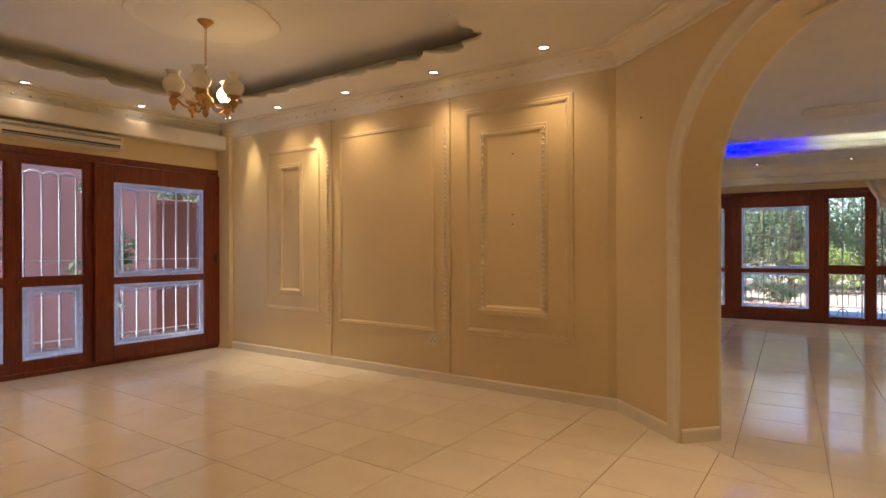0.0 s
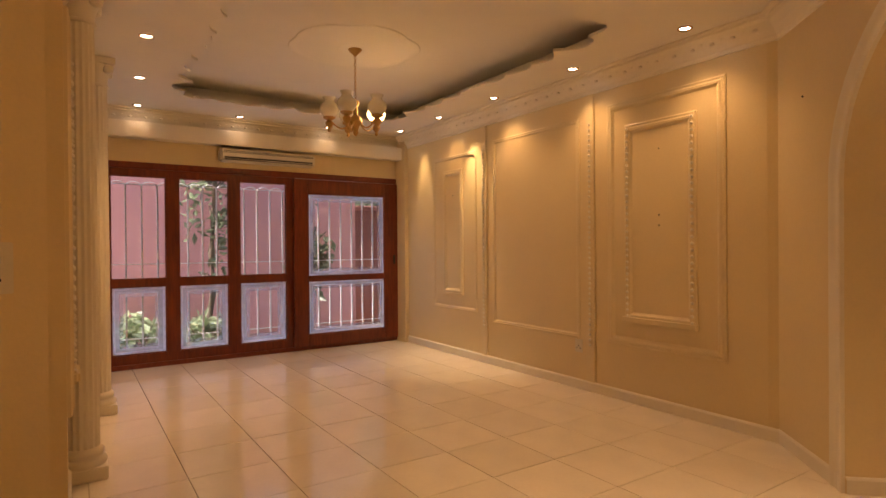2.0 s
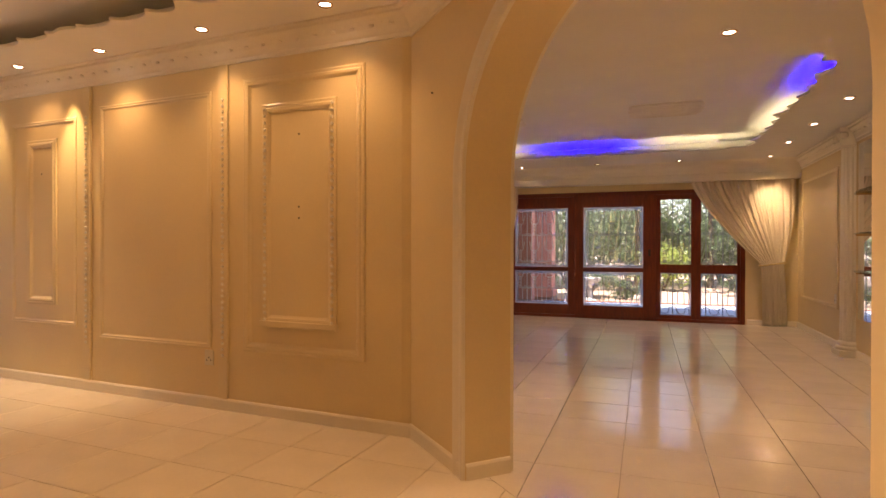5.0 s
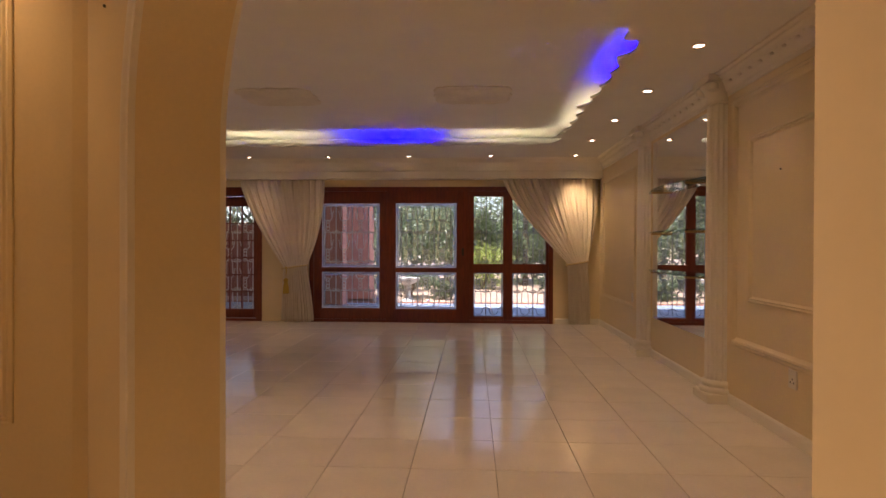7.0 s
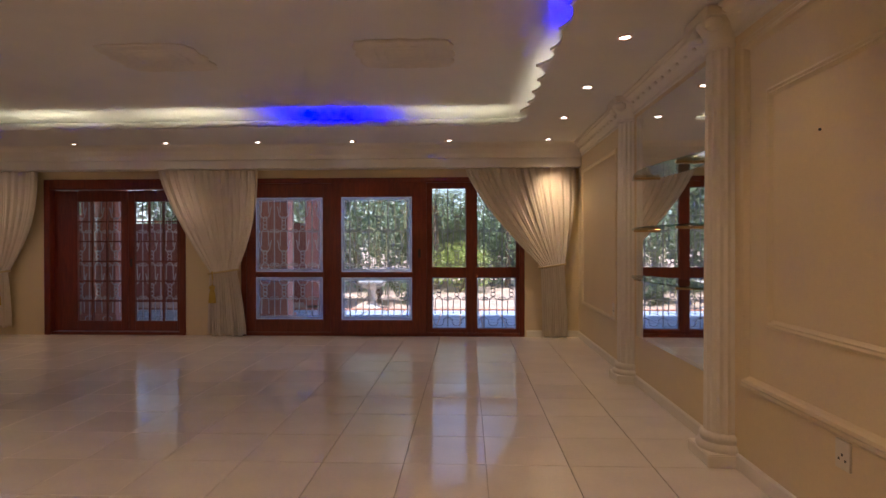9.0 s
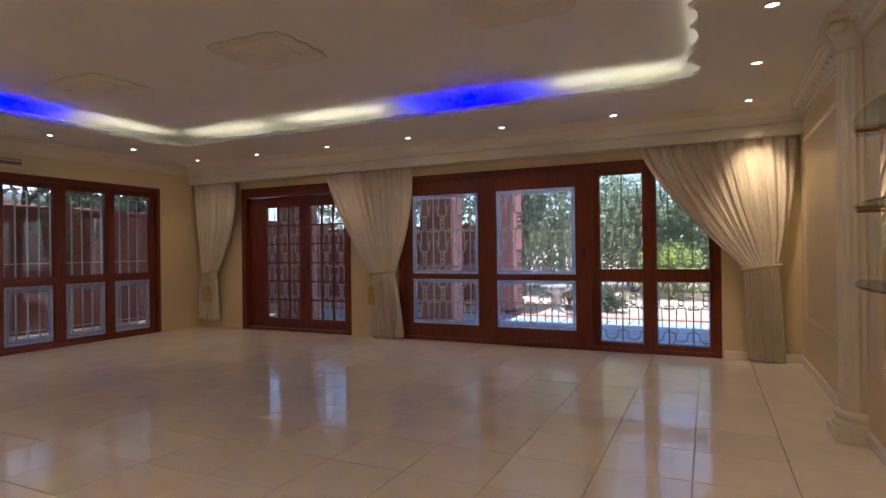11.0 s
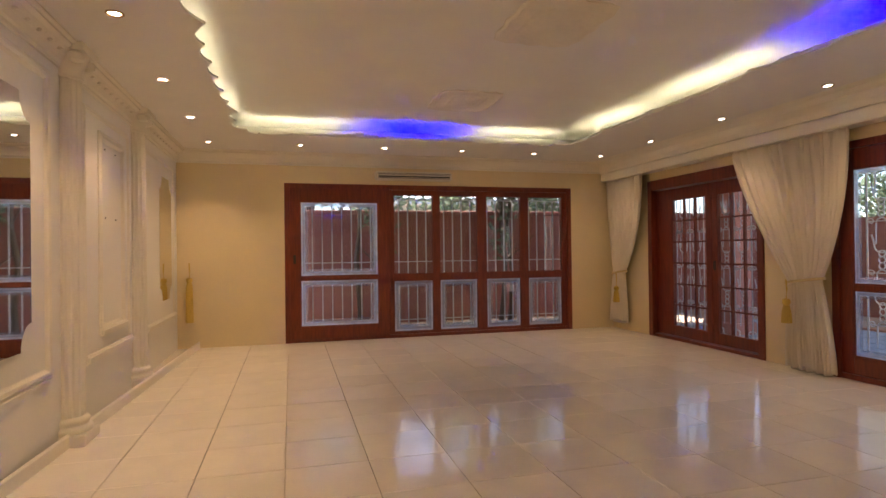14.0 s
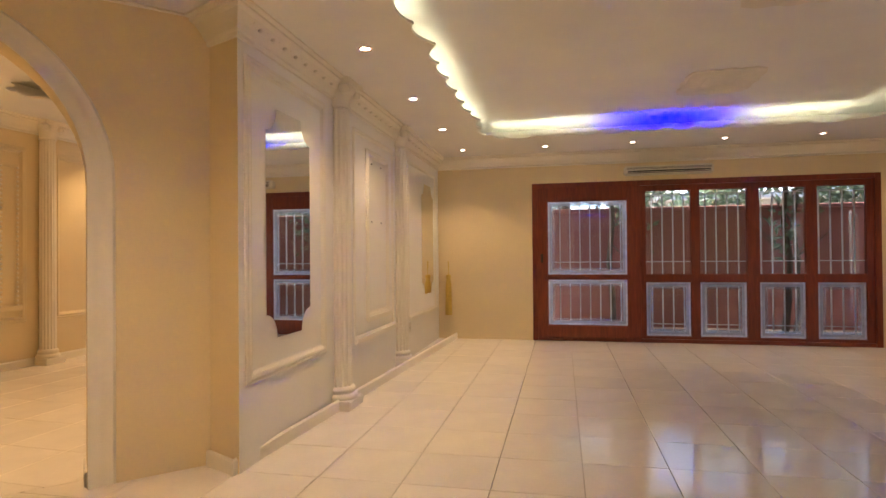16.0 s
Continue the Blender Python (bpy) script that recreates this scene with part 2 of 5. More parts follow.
def wall_x(name, x, out, y0, y1, h, holes, mat, label):
    """A wall in the plane x with holes (y0, y1, top) that start at the floor; out: which side its thickness lies."""
    d, y = [], y0
    for a, b, top in sorted(holes):
        if a > y:
            d.append((x, y, 0, x + out * W, a, h))
        d.append((x, a, top, x + out * W, b, h))
        y = b
    if y < y1:
        d.append((x, y, 0, x + out * W, y1, h))
    return structure(name, boxes(*d), mat, label, "wall")


def wall_y(name, y, out, x0, x1, h, holes, mat, label):
    d, x = [], x0
    for a, b, top in sorted(holes):
        if a > x:
            d.append((x, y, 0, a, y + out * W, h))
        d.append((a, y, top, b, y + out * W, h))
        x = b
    if x < x1:
        d.append((x, y, 0, x1, y + out * W, h))
    return structure(name, boxes(*d), mat, label, "wall")


DWIN = (1.36, YP - 0.004, 2.23)
LWIN = (6.67, 11.0, 2.2)
FDOOR = (-4.42, -2.37, 2.2)
SDOOR = (-1.58, 2.375, 2.2)
wall_x("wall_west_dining", XD, -1, 0.7, YP + 0.1, 3.15, [DWIN], CREAM, "cream painted wall above a timber window")
wall_x("wall_west_living", XL, -1, YM - 0.14, YF + W, 3.15, [LWIN], CREAM, "cream painted wall around a timber window")
wall_y("wall_north", YF, 1, XL, XR + W, 3.15, [FDOOR, SDOOR], CREAM, "cream painted wall around garden doors")
wall_x("wall_east", XR, 1, -2.2, YF, 3.15, [], CREAM, "cream painted wall with moulded panels")
wall_y("wall_south", -2.2, -1, -2.1, XR + W, 3.15, [], CREAM, "plain cream wall closing the room")
structure("wall_switch", boxes((-2.1, -2.2, 0, -1.85, YW, 3.15)), CREAM, "plain cream wall that carries a light switch", "wall")
wall_y("wall_columns", YW, -1, XD - W, -1.86, 3.15, [], CREAM, "cream wall with fluted half columns", )
bm = bmesh.new()
dining_side = [(ASKEW @ Vector((x, YP, 0))).to_2d()[:] for x in (XD - W, -0.638)]
prism(bm, [*dining_side, (-0.45, 5.0), (-0.32, 4.95), (-0.16, YM), (XL - W, YM + 0.012), (XL - W, YM)][:4] + [(-0.16, YM), (XL - W - 0.3, YM + 0.001)], 0, 3.15)
mid_wall = structure("wall_middle", bm, PALE, "thick dividing wall, cream and ivory, with moulded panels", "wall")
mid_wall.data.materials.append(CREAM)
for f in mid_wall.data.polygons:
    f.material_index = 1 if f.normal.y < -0.2 else 0

# diagonal wall with its arch: s runs along the wall, n across it
A0, S1, S2, SPRING, RISE, TH = (-0.638, 5.029), 0.85, 2.8, 1.62, 0.86, 0.28


def diag(s, n, z):
    return (A0[0] + U45 * (s + n), A0[1] + U45 * (n - s), z)


def arch_line(grow=0.0, steps=28, foot=0.0):
    c, half = (S1 + S2) / 2, (S2 - S1) / 2 + grow
    pts = [(c - half, foot)]
    for i in range(steps + 1):
        a = math.pi * (1 - i / steps)
        pts.append((c + half * math.cos(a), SPRING + (RISE + grow) * math.sin(a)))
    pts.append((c + half, foot))
    return pts


bm = bmesh.new()
edge = arch_line()
top = [(0.0, 0.0)] + [(0.0 if i == 0 else 5.3 if i == len(edge) - 1 else s, 3.15) for i, (s, z) in enumerate(edge)][1:-1] + [(5.3, 0.0)]
top[1] = (0.0, 3.15)
top[-2] = (5.3, 3.15)
fr = [[bm.verts.new(diag(s, n, z)) for s, z in lst] for n in (0, TH) for lst in (edge, top)]
for k in range(len(edge) - 1):
    bm.faces.new((fr[0][k], fr[0][k + 1], fr[1][k + 1], fr[1][k]))
    bm.faces.new((fr[2][k], fr[3][k], fr[3][k + 1], fr[2][k + 1]))
    bm.faces.new((fr[0][k], fr[2][k], fr[2][k + 1], fr[0][k + 1]))
    bm.faces.new((fr[1][k], fr[1][k + 1], fr[3][k + 1], fr[3][k]))
structure("wall_arch", bm, CREAM, "cream plastered diagonal wall with a wide archway", "wall", True)
for side, n0, sg in (("dining", 0.0, -1), ("living", TH, 1)):
    bm = bmesh.new()
    prof = [(0.0, 0.0), (0.0, 0.022), (0.03, 0.022), (0.045, 0.012), (0.075, 0.012), (0.09, 0.02), (0.115, 0.02), (0.13, 0.0)]
    rings(bm, [[diag(s, n0 + sg * h, z) for s, z in arch_line(d + 0.002)] for d, h in prof], False)
    structure("trim_arch_" + side, bm, TRIM, "ivory moulded band round the archway", "trim", True)

# ---- ceilings with scalloped coves ----
def wavy(x0, y0, x1, y1, amp, period):
    """A rectangular outline whose sides run in scallops, with ogee corners."""
    pts = []
    for (ax, ay), (bx, by) in (((x0, y0), (x1, y0)), ((x1, y0), (x1, y1)), ((x1, y1), (x0, y1)), ((x0, y1), (x0, y0))):
        L = math.hypot(bx - ax, by - ay)
        dx, dy = (bx - ax) / L, (by - ay) / L
        nx, ny = -dy, dx
        n = max(1, round((L - 0.5) / period))
        for i in range(n * 12 + 1):
            s = 0.25 + (L - 0.5) * i / (n * 12)
            w = amp * (1.0 - abs(math.sin(math.pi * (s - 0.25) / (L - 0.5) * n)) ** 0.7) - amp * 0.3
            big = amp * 1.1 * max(0.0, math.cos(6 * math.pi * (s / L - 0.5))) ** 6
            w += big
            pts.append((ax + dx * s + nx * w, ay + dy * s + ny * w))
        for k in range(1, 8):                     # rounded step at the corner
            a = math.pi / 2 * k / 8
            q = 0.25 - 0.13 * (math.sin(a) + 0.0)
            r = 0.25 - 0.13 * (1 - math.cos(a))
            pts.append((bx - dx * q + nx * (0.25 - r) , by - dy * q + ny * (0.25 - r)))
        for k in range(1, 8):
            a = math.pi / 2 * k / 8
            e = 0.12 * (1 - math.cos(a)) 
            pts.append((bx - dx * (0.12 - e * 0.0) + nx * (0.13 + 0.12 * k / 8) + dx * 0.0, by - dy * 0.12 + ny * (0.13 + 0.12 * k / 8)))
    return pts


def cove_ceiling(name, outline, rect, h, up, amp, period, label, g=0.62):
    bm = bmesh.new()
    inner = wavy(*rect, amp, period)
    es = []
    for loop in (outline, inner):
        vs = [bm.verts.new((x, y, h)) for x, y in loop]
        es += [bm.edges.new((vs[i], vs[(i + 1) % len(vs)])) for i in range(len(vs))]
    bmesh.ops.triangle_fill(bm, edges=es, use_beauty=True)

    def off(d, z):
        out = []
        n = len(inner)
        for i, (x, y) in enumerate(inner):
            a, b = inner[i - 2], inner[(i + 2) % n]
            t = Vector((b[0] - a[0], b[1] - a[1])).normalized()
            out.append((x + t.y * d, y - t.x * d, z))
        return out
    # thin scalloped edge, then a flat ledge with a stepped straight upstand set back on it
    rings(bm, [off(0, h), off(-0.004, h + 0.004), off(-0.004, h + 0.018), off(0.002, h + 0.022)])
    x0, y0, x1, y1 = rect[0] - g, rect[1] - g, rect[2] + g, rect[3] + g
    es = []
    for loop in ([(x, y, h + 0.022) for x, y, _ in off(0.002, 0)], [(x0, y0, h + 0.022), (x1, y0, h + 0.022), (x1, y1, h + 0.022), (x0, y1, h + 0.022)]):
        vs = [bm.verts.new(p) for p in loop]
        es += [bm.edges.new((vs[i], vs[(i + 1) % len(vs)])) for i in range(len(vs))]
    bmesh.ops.triangle_fill(bm, edges=es, use_beauty=True)
    for e, w, z0, z1 in ((0.07, 0.02, 0.024, 0.038), (0.09, 0.025, 0.024, 0.068), (g, 0.05, 0.02, up - h)):
        a0, b0, a1, b1 = rect[0] - e, rect[1] - e, rect[2] + e, rect[3] + e
        box(bm, a0 - w, b0, h + z0, a0, b1, h + z1)
        box(bm, a1, b0, h + z0, a1 + w, b1, h + z1)
        box(bm, a0 - w, b0 - w, h + z0, a1 + w, b0, h + z1)
        box(bm, a0 - w, b1, h + z0, a1 + w, b1 + w, h + z1)
    box(bm, x0 - 0.05, y0 - 0.05, up, x1 + 0.05, y1 + 0.05, up + 0.12)
    return structure(name, bm, CEIL, label, "ceiling")


RD = (-4.80, 1.93, -1.28, 4.36)
RL = (-4.17, 6.17, 2.2, 10.32)
UD, UL = 2.985, 2.83
cove_ceiling("ceiling_dining", [(XD, -2.2), (XR, -2.2), diag(5.5, 0.5, 0)[:2], diag(0.5, 0.2, 0)[:2], (-0.4, YP + 0.02), (XD, YP + 0.02)], RD, HD, UD, 0.07, 0.34, "white ceiling with an unlit scalloped cove", 0.3)
cove_ceiling("ceiling_living", [(XL, YM), (-0.16, YM), (-0.32, 4.93), (-0.44, 5.2), diag(0, TH, 0)[:2], (XR, 1.68), (XR, YF), (XL, YF)], RL, HL, UL, 0.05, 0.37, "white ceiling with a lit scalloped cove")
# Unseen slab; its overhang past the walls is added to keep sun out.
structure("roof_slab", boxes((-6.1, -2.6, 3.16, 3.6, 12.95, 3.3)), CEIL, "flat concrete roof slab above the ceilings, unseen overhang added for shade", "roof")

# ---- timber windows and doors ----
def bar(side, a0, d0, z0, a1, d1, z1):
    """Corners of a box given along a wall (a), outward from its face (d) and up (z)."""
    if side == "west_dining":
        return (XD - d0, a0, z0, XD - d1, a1, z1)
    if side == "west_living":
        return (XL - d0, a0, z0, XL - d1, a1, z1)
    return (a0, YF + d0, z0, a1, YF + d1, z1)


def ring_of(side, a0, z0, a1, z1, w, d0, d1):
    return [bar(side, a0, d0, z0, a0 + w, d1, z1), bar(side, a1 - w, d0, z0, a1, d1, z1),
            bar(side, a0 + w, d0, z0, a1 - w, d1, z0 + w), bar(side, a0 + w, d0, z1 - w, a1 - w, d1, z1)]


def pane(parent, side, a0, z0, a1, z1, d, film=0.0):
    g = part("pane", boxes(bar(side, a0, d, z0, a1, d + 0.006, z1)), GLASS, parent)
    g.visible_shadow = False
    for q, mat in enumerate((FROST, FROSTM, FROSTL) if film else ()):
        o, w = q * film * 0.62, film * 0.62
        f = part("film", boxes(*ring_of(side, a0 + o, z0 + o, a1 - o, z1 - o, w, d - 0.004, d - 0.001)), mat, parent, "milky frosted film border on the glass")
        f.visible_shadow = False
    return g


def leaf(parent, side, a0, a1, z0, z1, gl, gr, gb, rail0, rail1, gt, d, film, name="door_leaf"):
    """A sliding leaf: stiles, rails and two panes."""
    lf = part(name, bevelled(boxes(bar(side, a0, d, z0, gl, d + 0.045, z1), bar(side, gr, d, z0, a1, d + 0.045, z1),
                                   bar(side, gl, d, z0, gr, d + 0.045, gb), bar(side, gl, d, gt, gr, d + 0.045, z1),
                                   bar(side, gl, d, rail0, gr, d + 0.045, rail1)), 0.004), MAHOG, parent)
    pane(lf, side, gl, gb, gr, rail0, d + 0.02, film)
    pane(lf, side, gl, rail1, gr, gt, d + 0.02, film)
    bead = part("bead", boxes(*(ring_of(side, gl, gb, gr, rail0, 0.012, d + 0.004, d + 0.014) + ring_of(side, gl, rail1, gr, gt, 0.012, d + 0.004, d + 0.014))), MAHOG, lf)
    return lf


def fixed(parent, side, cols, lo, hi, d, film):
    for a0, a1 in cols:
        pane(parent, side, a0, lo[0], a1, lo[1], d + 0.03, film)
        pane(parent, side, a0, hi[0], a1, hi[1], d + 0.03, 0)
        part("glazing_bead", boxes(*(ring_of(side, a0, lo[0], a1, lo[1], 0.01, d + 0.012, d + 0.024) + ring_of(side, a0, hi[0], a1, hi[1], 0.01, d + 0.012, d + 0.024))), MAHOG, parent)


def frame_work(parent, side, a0, a1, top, cols, lo, hi, end, d, mid):
    """Outer frame with mullions and a transom round fixed panes; the leaf stands beyond end."""
    e = a0 + 0.07
    dims = [bar(side, a0, d - 0.03, 0, e, d + 0.1, top), bar(side, a1 - 0.07, d - 0.03, 0, a1, d + 0.1, top), bar(side, e, d - 0.03, top - 0.07, a1 - 0.07, d + 0.1, top), bar(side, e, d - 0.02, 0, a1 - 0.07, d + 0.1, 0.05)]
    part("frame", bevelled(boxes(*dims), 0.005), MAHOG, parent)
    bars = []
    for i, (c0, c1) in enumerate(cols):
        l0 = (cols[i - 1][1] + c0) / 2 if i else (e if end > c1 else c0 - 0.11)
        r0 = (c1 + cols[i + 1][0]) / 2 if i < len(cols) - 1 else (c1 + 0.11 if end > c1 else a1 - 0.07)
        for q in ((l0, 0.05, c0, top - 0.07), (c1, 0.05, r0, top - 0.07)):
            if q[2] - q[0] > 0.004:
                bars.append(bar(side, q[0], d, q[1], q[2], d + 0.07, q[3]))
        bars += [bar(side, c0, d, 0.05, c1, d + 0.07, lo[0]), bar(side, c0, d, lo[1], c1, d + 0.07, hi[0]), bar(side, c0, d, hi[1], c1, d + 0.07, top - 0.07)]
    for b in bars:
        part("mullion", boxes(b), MAHOG, parent)


def knob(parent, side, a, z, d):
    bm = boxes(bar(side, a - 0.018, d - 0.006, z - 0.06, a + 0.018, d, z + 0.06), bar(side, a - 0.01, d - 0.02, z - 0.045, a + 0.01, d - 0.006, z + 0.045))
    part("handle", bevelled(bm, 0.003), DARKP, parent, "dark recessed pull handle")


win1 = thing("window_1", "red mahogany window wall with a sliding door and frosted pane edges", "window", kind="structure")
cols = [(1.478, 2.011), (2.142, 2.675), (2.803, 3.363)]
frame_work(win1, "west_dining", 1.36, YP - 0.01, 2.23, cols, (0.15, 0.885), (0.965, 2.08), 3.45, 0.02, 0)
fixed(win1, "west_dining", cols, (0.15, 0.885), (0.965, 2.08), 0.02, 0.06)
lf = leaf(win1, "west_dining", 3.44, 4.93, 0.05, 2.15, 3.618, 4.696, 0.19, 0.875, 0.925, 1.975, -0.035, 0.055)
knob(lf, "west_dining", 4.84, 1.12, -0.035)

win2 = thing("window_2", "red mahogany window wall with a sliding door and four tall panes", "window", kind="structure")
cols = [(8.184, 8.77), (8.871, 9.46), (9.599, 10.157), (10.28, 10.85)]
frame_work(win2, "west_living", 6.67, 11.0, 2.2, cols, (0.08, 0.825), (0.916, 2.06), 8.1, 0.02, 0)
fixed(win2, "west_living", cols, (0.08, 0.825), (0.916, 2.06), 0.02, 0.055)
lf = leaf(win2, "west_living", 6.74, 8.12, 0.05, 2.13, 6.875, 7.954, 0.215, 0.865, 0.91, 1.945, -0.035, 0.055)
knob(lf, "west_living", 6.8, 1.15, -0.035)

win3 = thing("window_3", "red mahogany sliding doors with a fixed side window to the garden", "window", kind="structure")
cols = [(1.095, 1.587), (1.718, 2.27)]
frame_work(win3, "north", -1.58, 2.375, 2.2, cols, (0.1, 0.823), (0.946, 2.055), 1.0, 0.02, 0)
fixed(win3, "north", cols, (0.1, 0.823), (0.946, 2.055), 0.02, 0.015)
leaf(win3, "north", -1.51, -0.25, 0.05, 2.13, -1.39, -0.418, 0.215, 0.83, 0.88, 1.945, 0.02, 0.04)
lf = leaf(win3, "north", -0.31, 1.03, 0.05, 2.13, -0.167, 0.84, 0.215, 0.83, 0.88, 1.945, -0.035, 0.045)
knob(lf, "north", 0.93, 1.15, -0.035)

door1 = thing("door_1", "pair of closed mahogany french doors with small panes", "door", kind="structure")
dep = 0.09
part("frame", bevelled(boxes(bar("north", -4.42, -0.02, 0, -4.33, dep + 0.06, 2.2), bar("north", -2.46, -0.02, 0, -2.37, dep + 0.06, 2.2), bar("north", -4.33, -0.02, 2.06, -2.46, dep + 0.06, 2.2), bar("north", -4.33, 0.0, 0, -2.46, dep + 0.06, 0.04)), 0.005), MAHOG, door1)
for a0, a1, g0, g1 in ((-4.33, -3.25, -3.99, -3.35), (-3.244, -2.46, -3.15, -2.535)):
    lf = part("door_leaf", bevelled(boxes(bar("north", a0, dep - 0.02, 0.05, g0, dep + 0.03, 2.05), bar("north", g1, dep - 0.02, 0.05, a1, dep + 0.03, 2.05), bar("north", g0, dep - 0.02, 0.05, g1, dep + 0.03, 0.19), bar("north", g0, dep - 0.02, 1.89, g1, dep + 0.03, 2.05)), 0.004), MAHOG, door1)
    for i in range(1, 3):
        a = g0 + (g1 - g0) * i / 3
        part("glazing_bar", boxes(bar("north", a - 0.01, dep - 0.012, 0.19, a + 0.01, dep + 0.022, 1.89)), MAHOG, lf)
    for k in range(1, 6):
        z = 0.19 + 1.7 * k / 6
        for i in range(3):
            part("glazing_bar", boxes(bar("north", g0 + (g1 - g0) * i / 3 + 0.01 * (i > 0), dep - 0.01, z - 0.01, g0 + (g1 - g0) * (i + 1) / 3 - 0.01 * (i < 2), dep + 0.02, z + 0.01)), MAHOG, lf)
    for k in range(6):
        for i in range(3):
            pane(lf, "north", g0 + (g1 - g0) * i / 3, 0.19 + 1.7 * k / 6, g0 + (g1 - g0) * (i + 1) / 3, 0.19 + 1.7 * (k + 1) / 6, dep + 0.002)
knob(door1, "north", -3.2, 1.02, dep - 0.02)

# ---- cornices, pelmets, skirting ----
def crown(name, pts, h, prof, mat, label, closed=False, category="trim"):
    """A moulding swept along a line of plan points; prof: (inward, down) from the wall and the ceiling."""
    bm = bmesh.new()
    loops, n = [], len(pts)
    for d, dz in prof:
        lp = []
        for i, p in enumerate(pts):
            a, b = Vector(pts[i - 1] if i or closed else p), Vector(pts[(i + 1) % n] if i < n - 1 or closed else p)
            t0 = (Vector(p) - a).normalized() if (Vector(p) - a).length else None
            t1 = (b - Vector(p)).normalized() if (b - Vector(p)).length else None
            t0, t1 = t0 or t1, t1 or t0
            n0, n1 = Vector((-t0.y, t0.x)), Vector((-t1.y, t1.x))
            m = (n0 + n1) / (1 + n0.dot(n1))
            lp.append((p[0] + m.x * d, p[1] + m.y * d, h - dz))
        loops.append(lp)
    rings(bm, loops, closed)
    return structure(name, bm, mat, label, category, False)


CROWN = [(0.0, 0.17), (0.012, 0.165), (0.012, 0.14), (0.025, 0.13), (0.04, 0.095), (0.075, 0.05), (0.10, 0.035), (0.10, 0.02), (0.125, 0.012), (0.125, 0.0)]
corner = diag(0, 0, 0)[:2]
crown("trim_cornice_arch", [diag(5.28, 0, 0)[:2], diag(0.06, 0, 0)[:2]], HD, CROWN, TRIM, "ivory moulded plaster cornice")
corner = (corner[0] + 0.1, YP)
crown("trim_cornice_dining", [corner, (XD, YP), (XD, YW), (-1.86, YW)], HD, CROWN, TRIM, "ivory moulded plaster cornice")
crown("trim_cornice_living", [(XR, 1.7), (XR, YF), (XL, YF), (XL, YM), (-0.16, YM), (-0.32, 4.94), diag(5.28, TH, 0)[:2]], HL, CROWN, TRIM, "ivory moulded plaster cornice")
SKIRT = [(0.0, 0.0), (0.014, 0.0), (0.014, -0.075), (0.008, -0.085), (0.0, -0.09)]
crown("baseboard_arch", [diag(S1, 0, 0)[:2], diag(0.06, 0, 0)[:2]], 0, SKIRT, TRIM, "ivory tiled skirting", category="baseboard")
crown("baseboard_dining", [corner, (XD, YP)], 0, SKIRT, TRIM, "ivory tiled skirting", category="baseboard")
crown("baseboard_living", [(XL, YM), (-0.16, YM), (-0.32, 4.94), diag(S1, TH, 0)[:2]], 0, SKIRT, TRIM, "ivory tiled skirting", category="baseboard")
crown("baseboard_east", [(XR, 1.72), (XR, YF), (2.4, YF)], 0, SKIRT, TRIM, "ivory tiled skirting", category="baseboard")
crown("baseboard_reveal", [diag(S1, TH, 0)[:2], diag(S1, 0, 0)[:2]], 0, SKIRT, TRIM, "ivory tiled skirting", category="baseboard")
crown("baseboard_columns", [(XD, YW), (-1.86, YW)], 0, SKIRT, TRIM, "ivory tiled skirting", category="baseboard")
structure("trim_pelmet_garden", bevelled(boxes((XL, YF - 0.2, 2.31, XR, YF, 2.43)), 0.01, 2), TRIM, "ivory pelmet board above the curtains", "pelmet")
crown("trim_cove_garden", [(XR, YF - 0.2), (XL, YF - 0.2)], HL, [(0.0, 0.18), (0.012, 0.175), (0.03, 0.12), (0.07, 0.06), (0.13, 0.02), (0.2, 0.0)], TRIM, "ivory coved plaster cornice above the pelmet")
structure("trim_pelmet_dining", bevelled(boxes((XD, YW, 2.47, XD + 0.16, YP, 2.64)), 0.01, 2), TRIM, "ivory pelmet board above the window", "pelmet")

def relief(name, pts, z, step, r, room):
    bm = bmesh.new()
    for (ax, ay), (bx, by) in pts:
        L = math.hypot(bx - ax, by - ay)
        for i in range(int(L / step)):
            t = (i + 0.5) * step / L
            m = Matrix.Translation((ax + (bx - ax) * t, ay + (by - ay) * t, z + 0.008 * (-1) ** i)) @ Matrix.Diagonal((1.3, 1.3, 0.8, 1))
            bmesh.ops.create_icosphere(bm, subdivisions=1, radius=r * (1.0 if i % 2 else 0.7), matrix=m)
    return structure(name, bm, TRIM, "row of small plaster flowers on a cornice", "trim", True)


relief("trim_flowers_dining", [((XD, YP - 0.055), (-0.6, YP - 0.055)), ((XD + 0.055, YW), (XD + 0.055, YP))], HD - 0.075, 0.075, 0.015, 0)
relief("trim_flowers_living", [((XL, YM + 0.055), (-0.2, YM + 0.055)), ((XR - 0.055, 2.0), (XR - 0.055, YF))], HL - 0.075, 0.075, 0.015, 0)

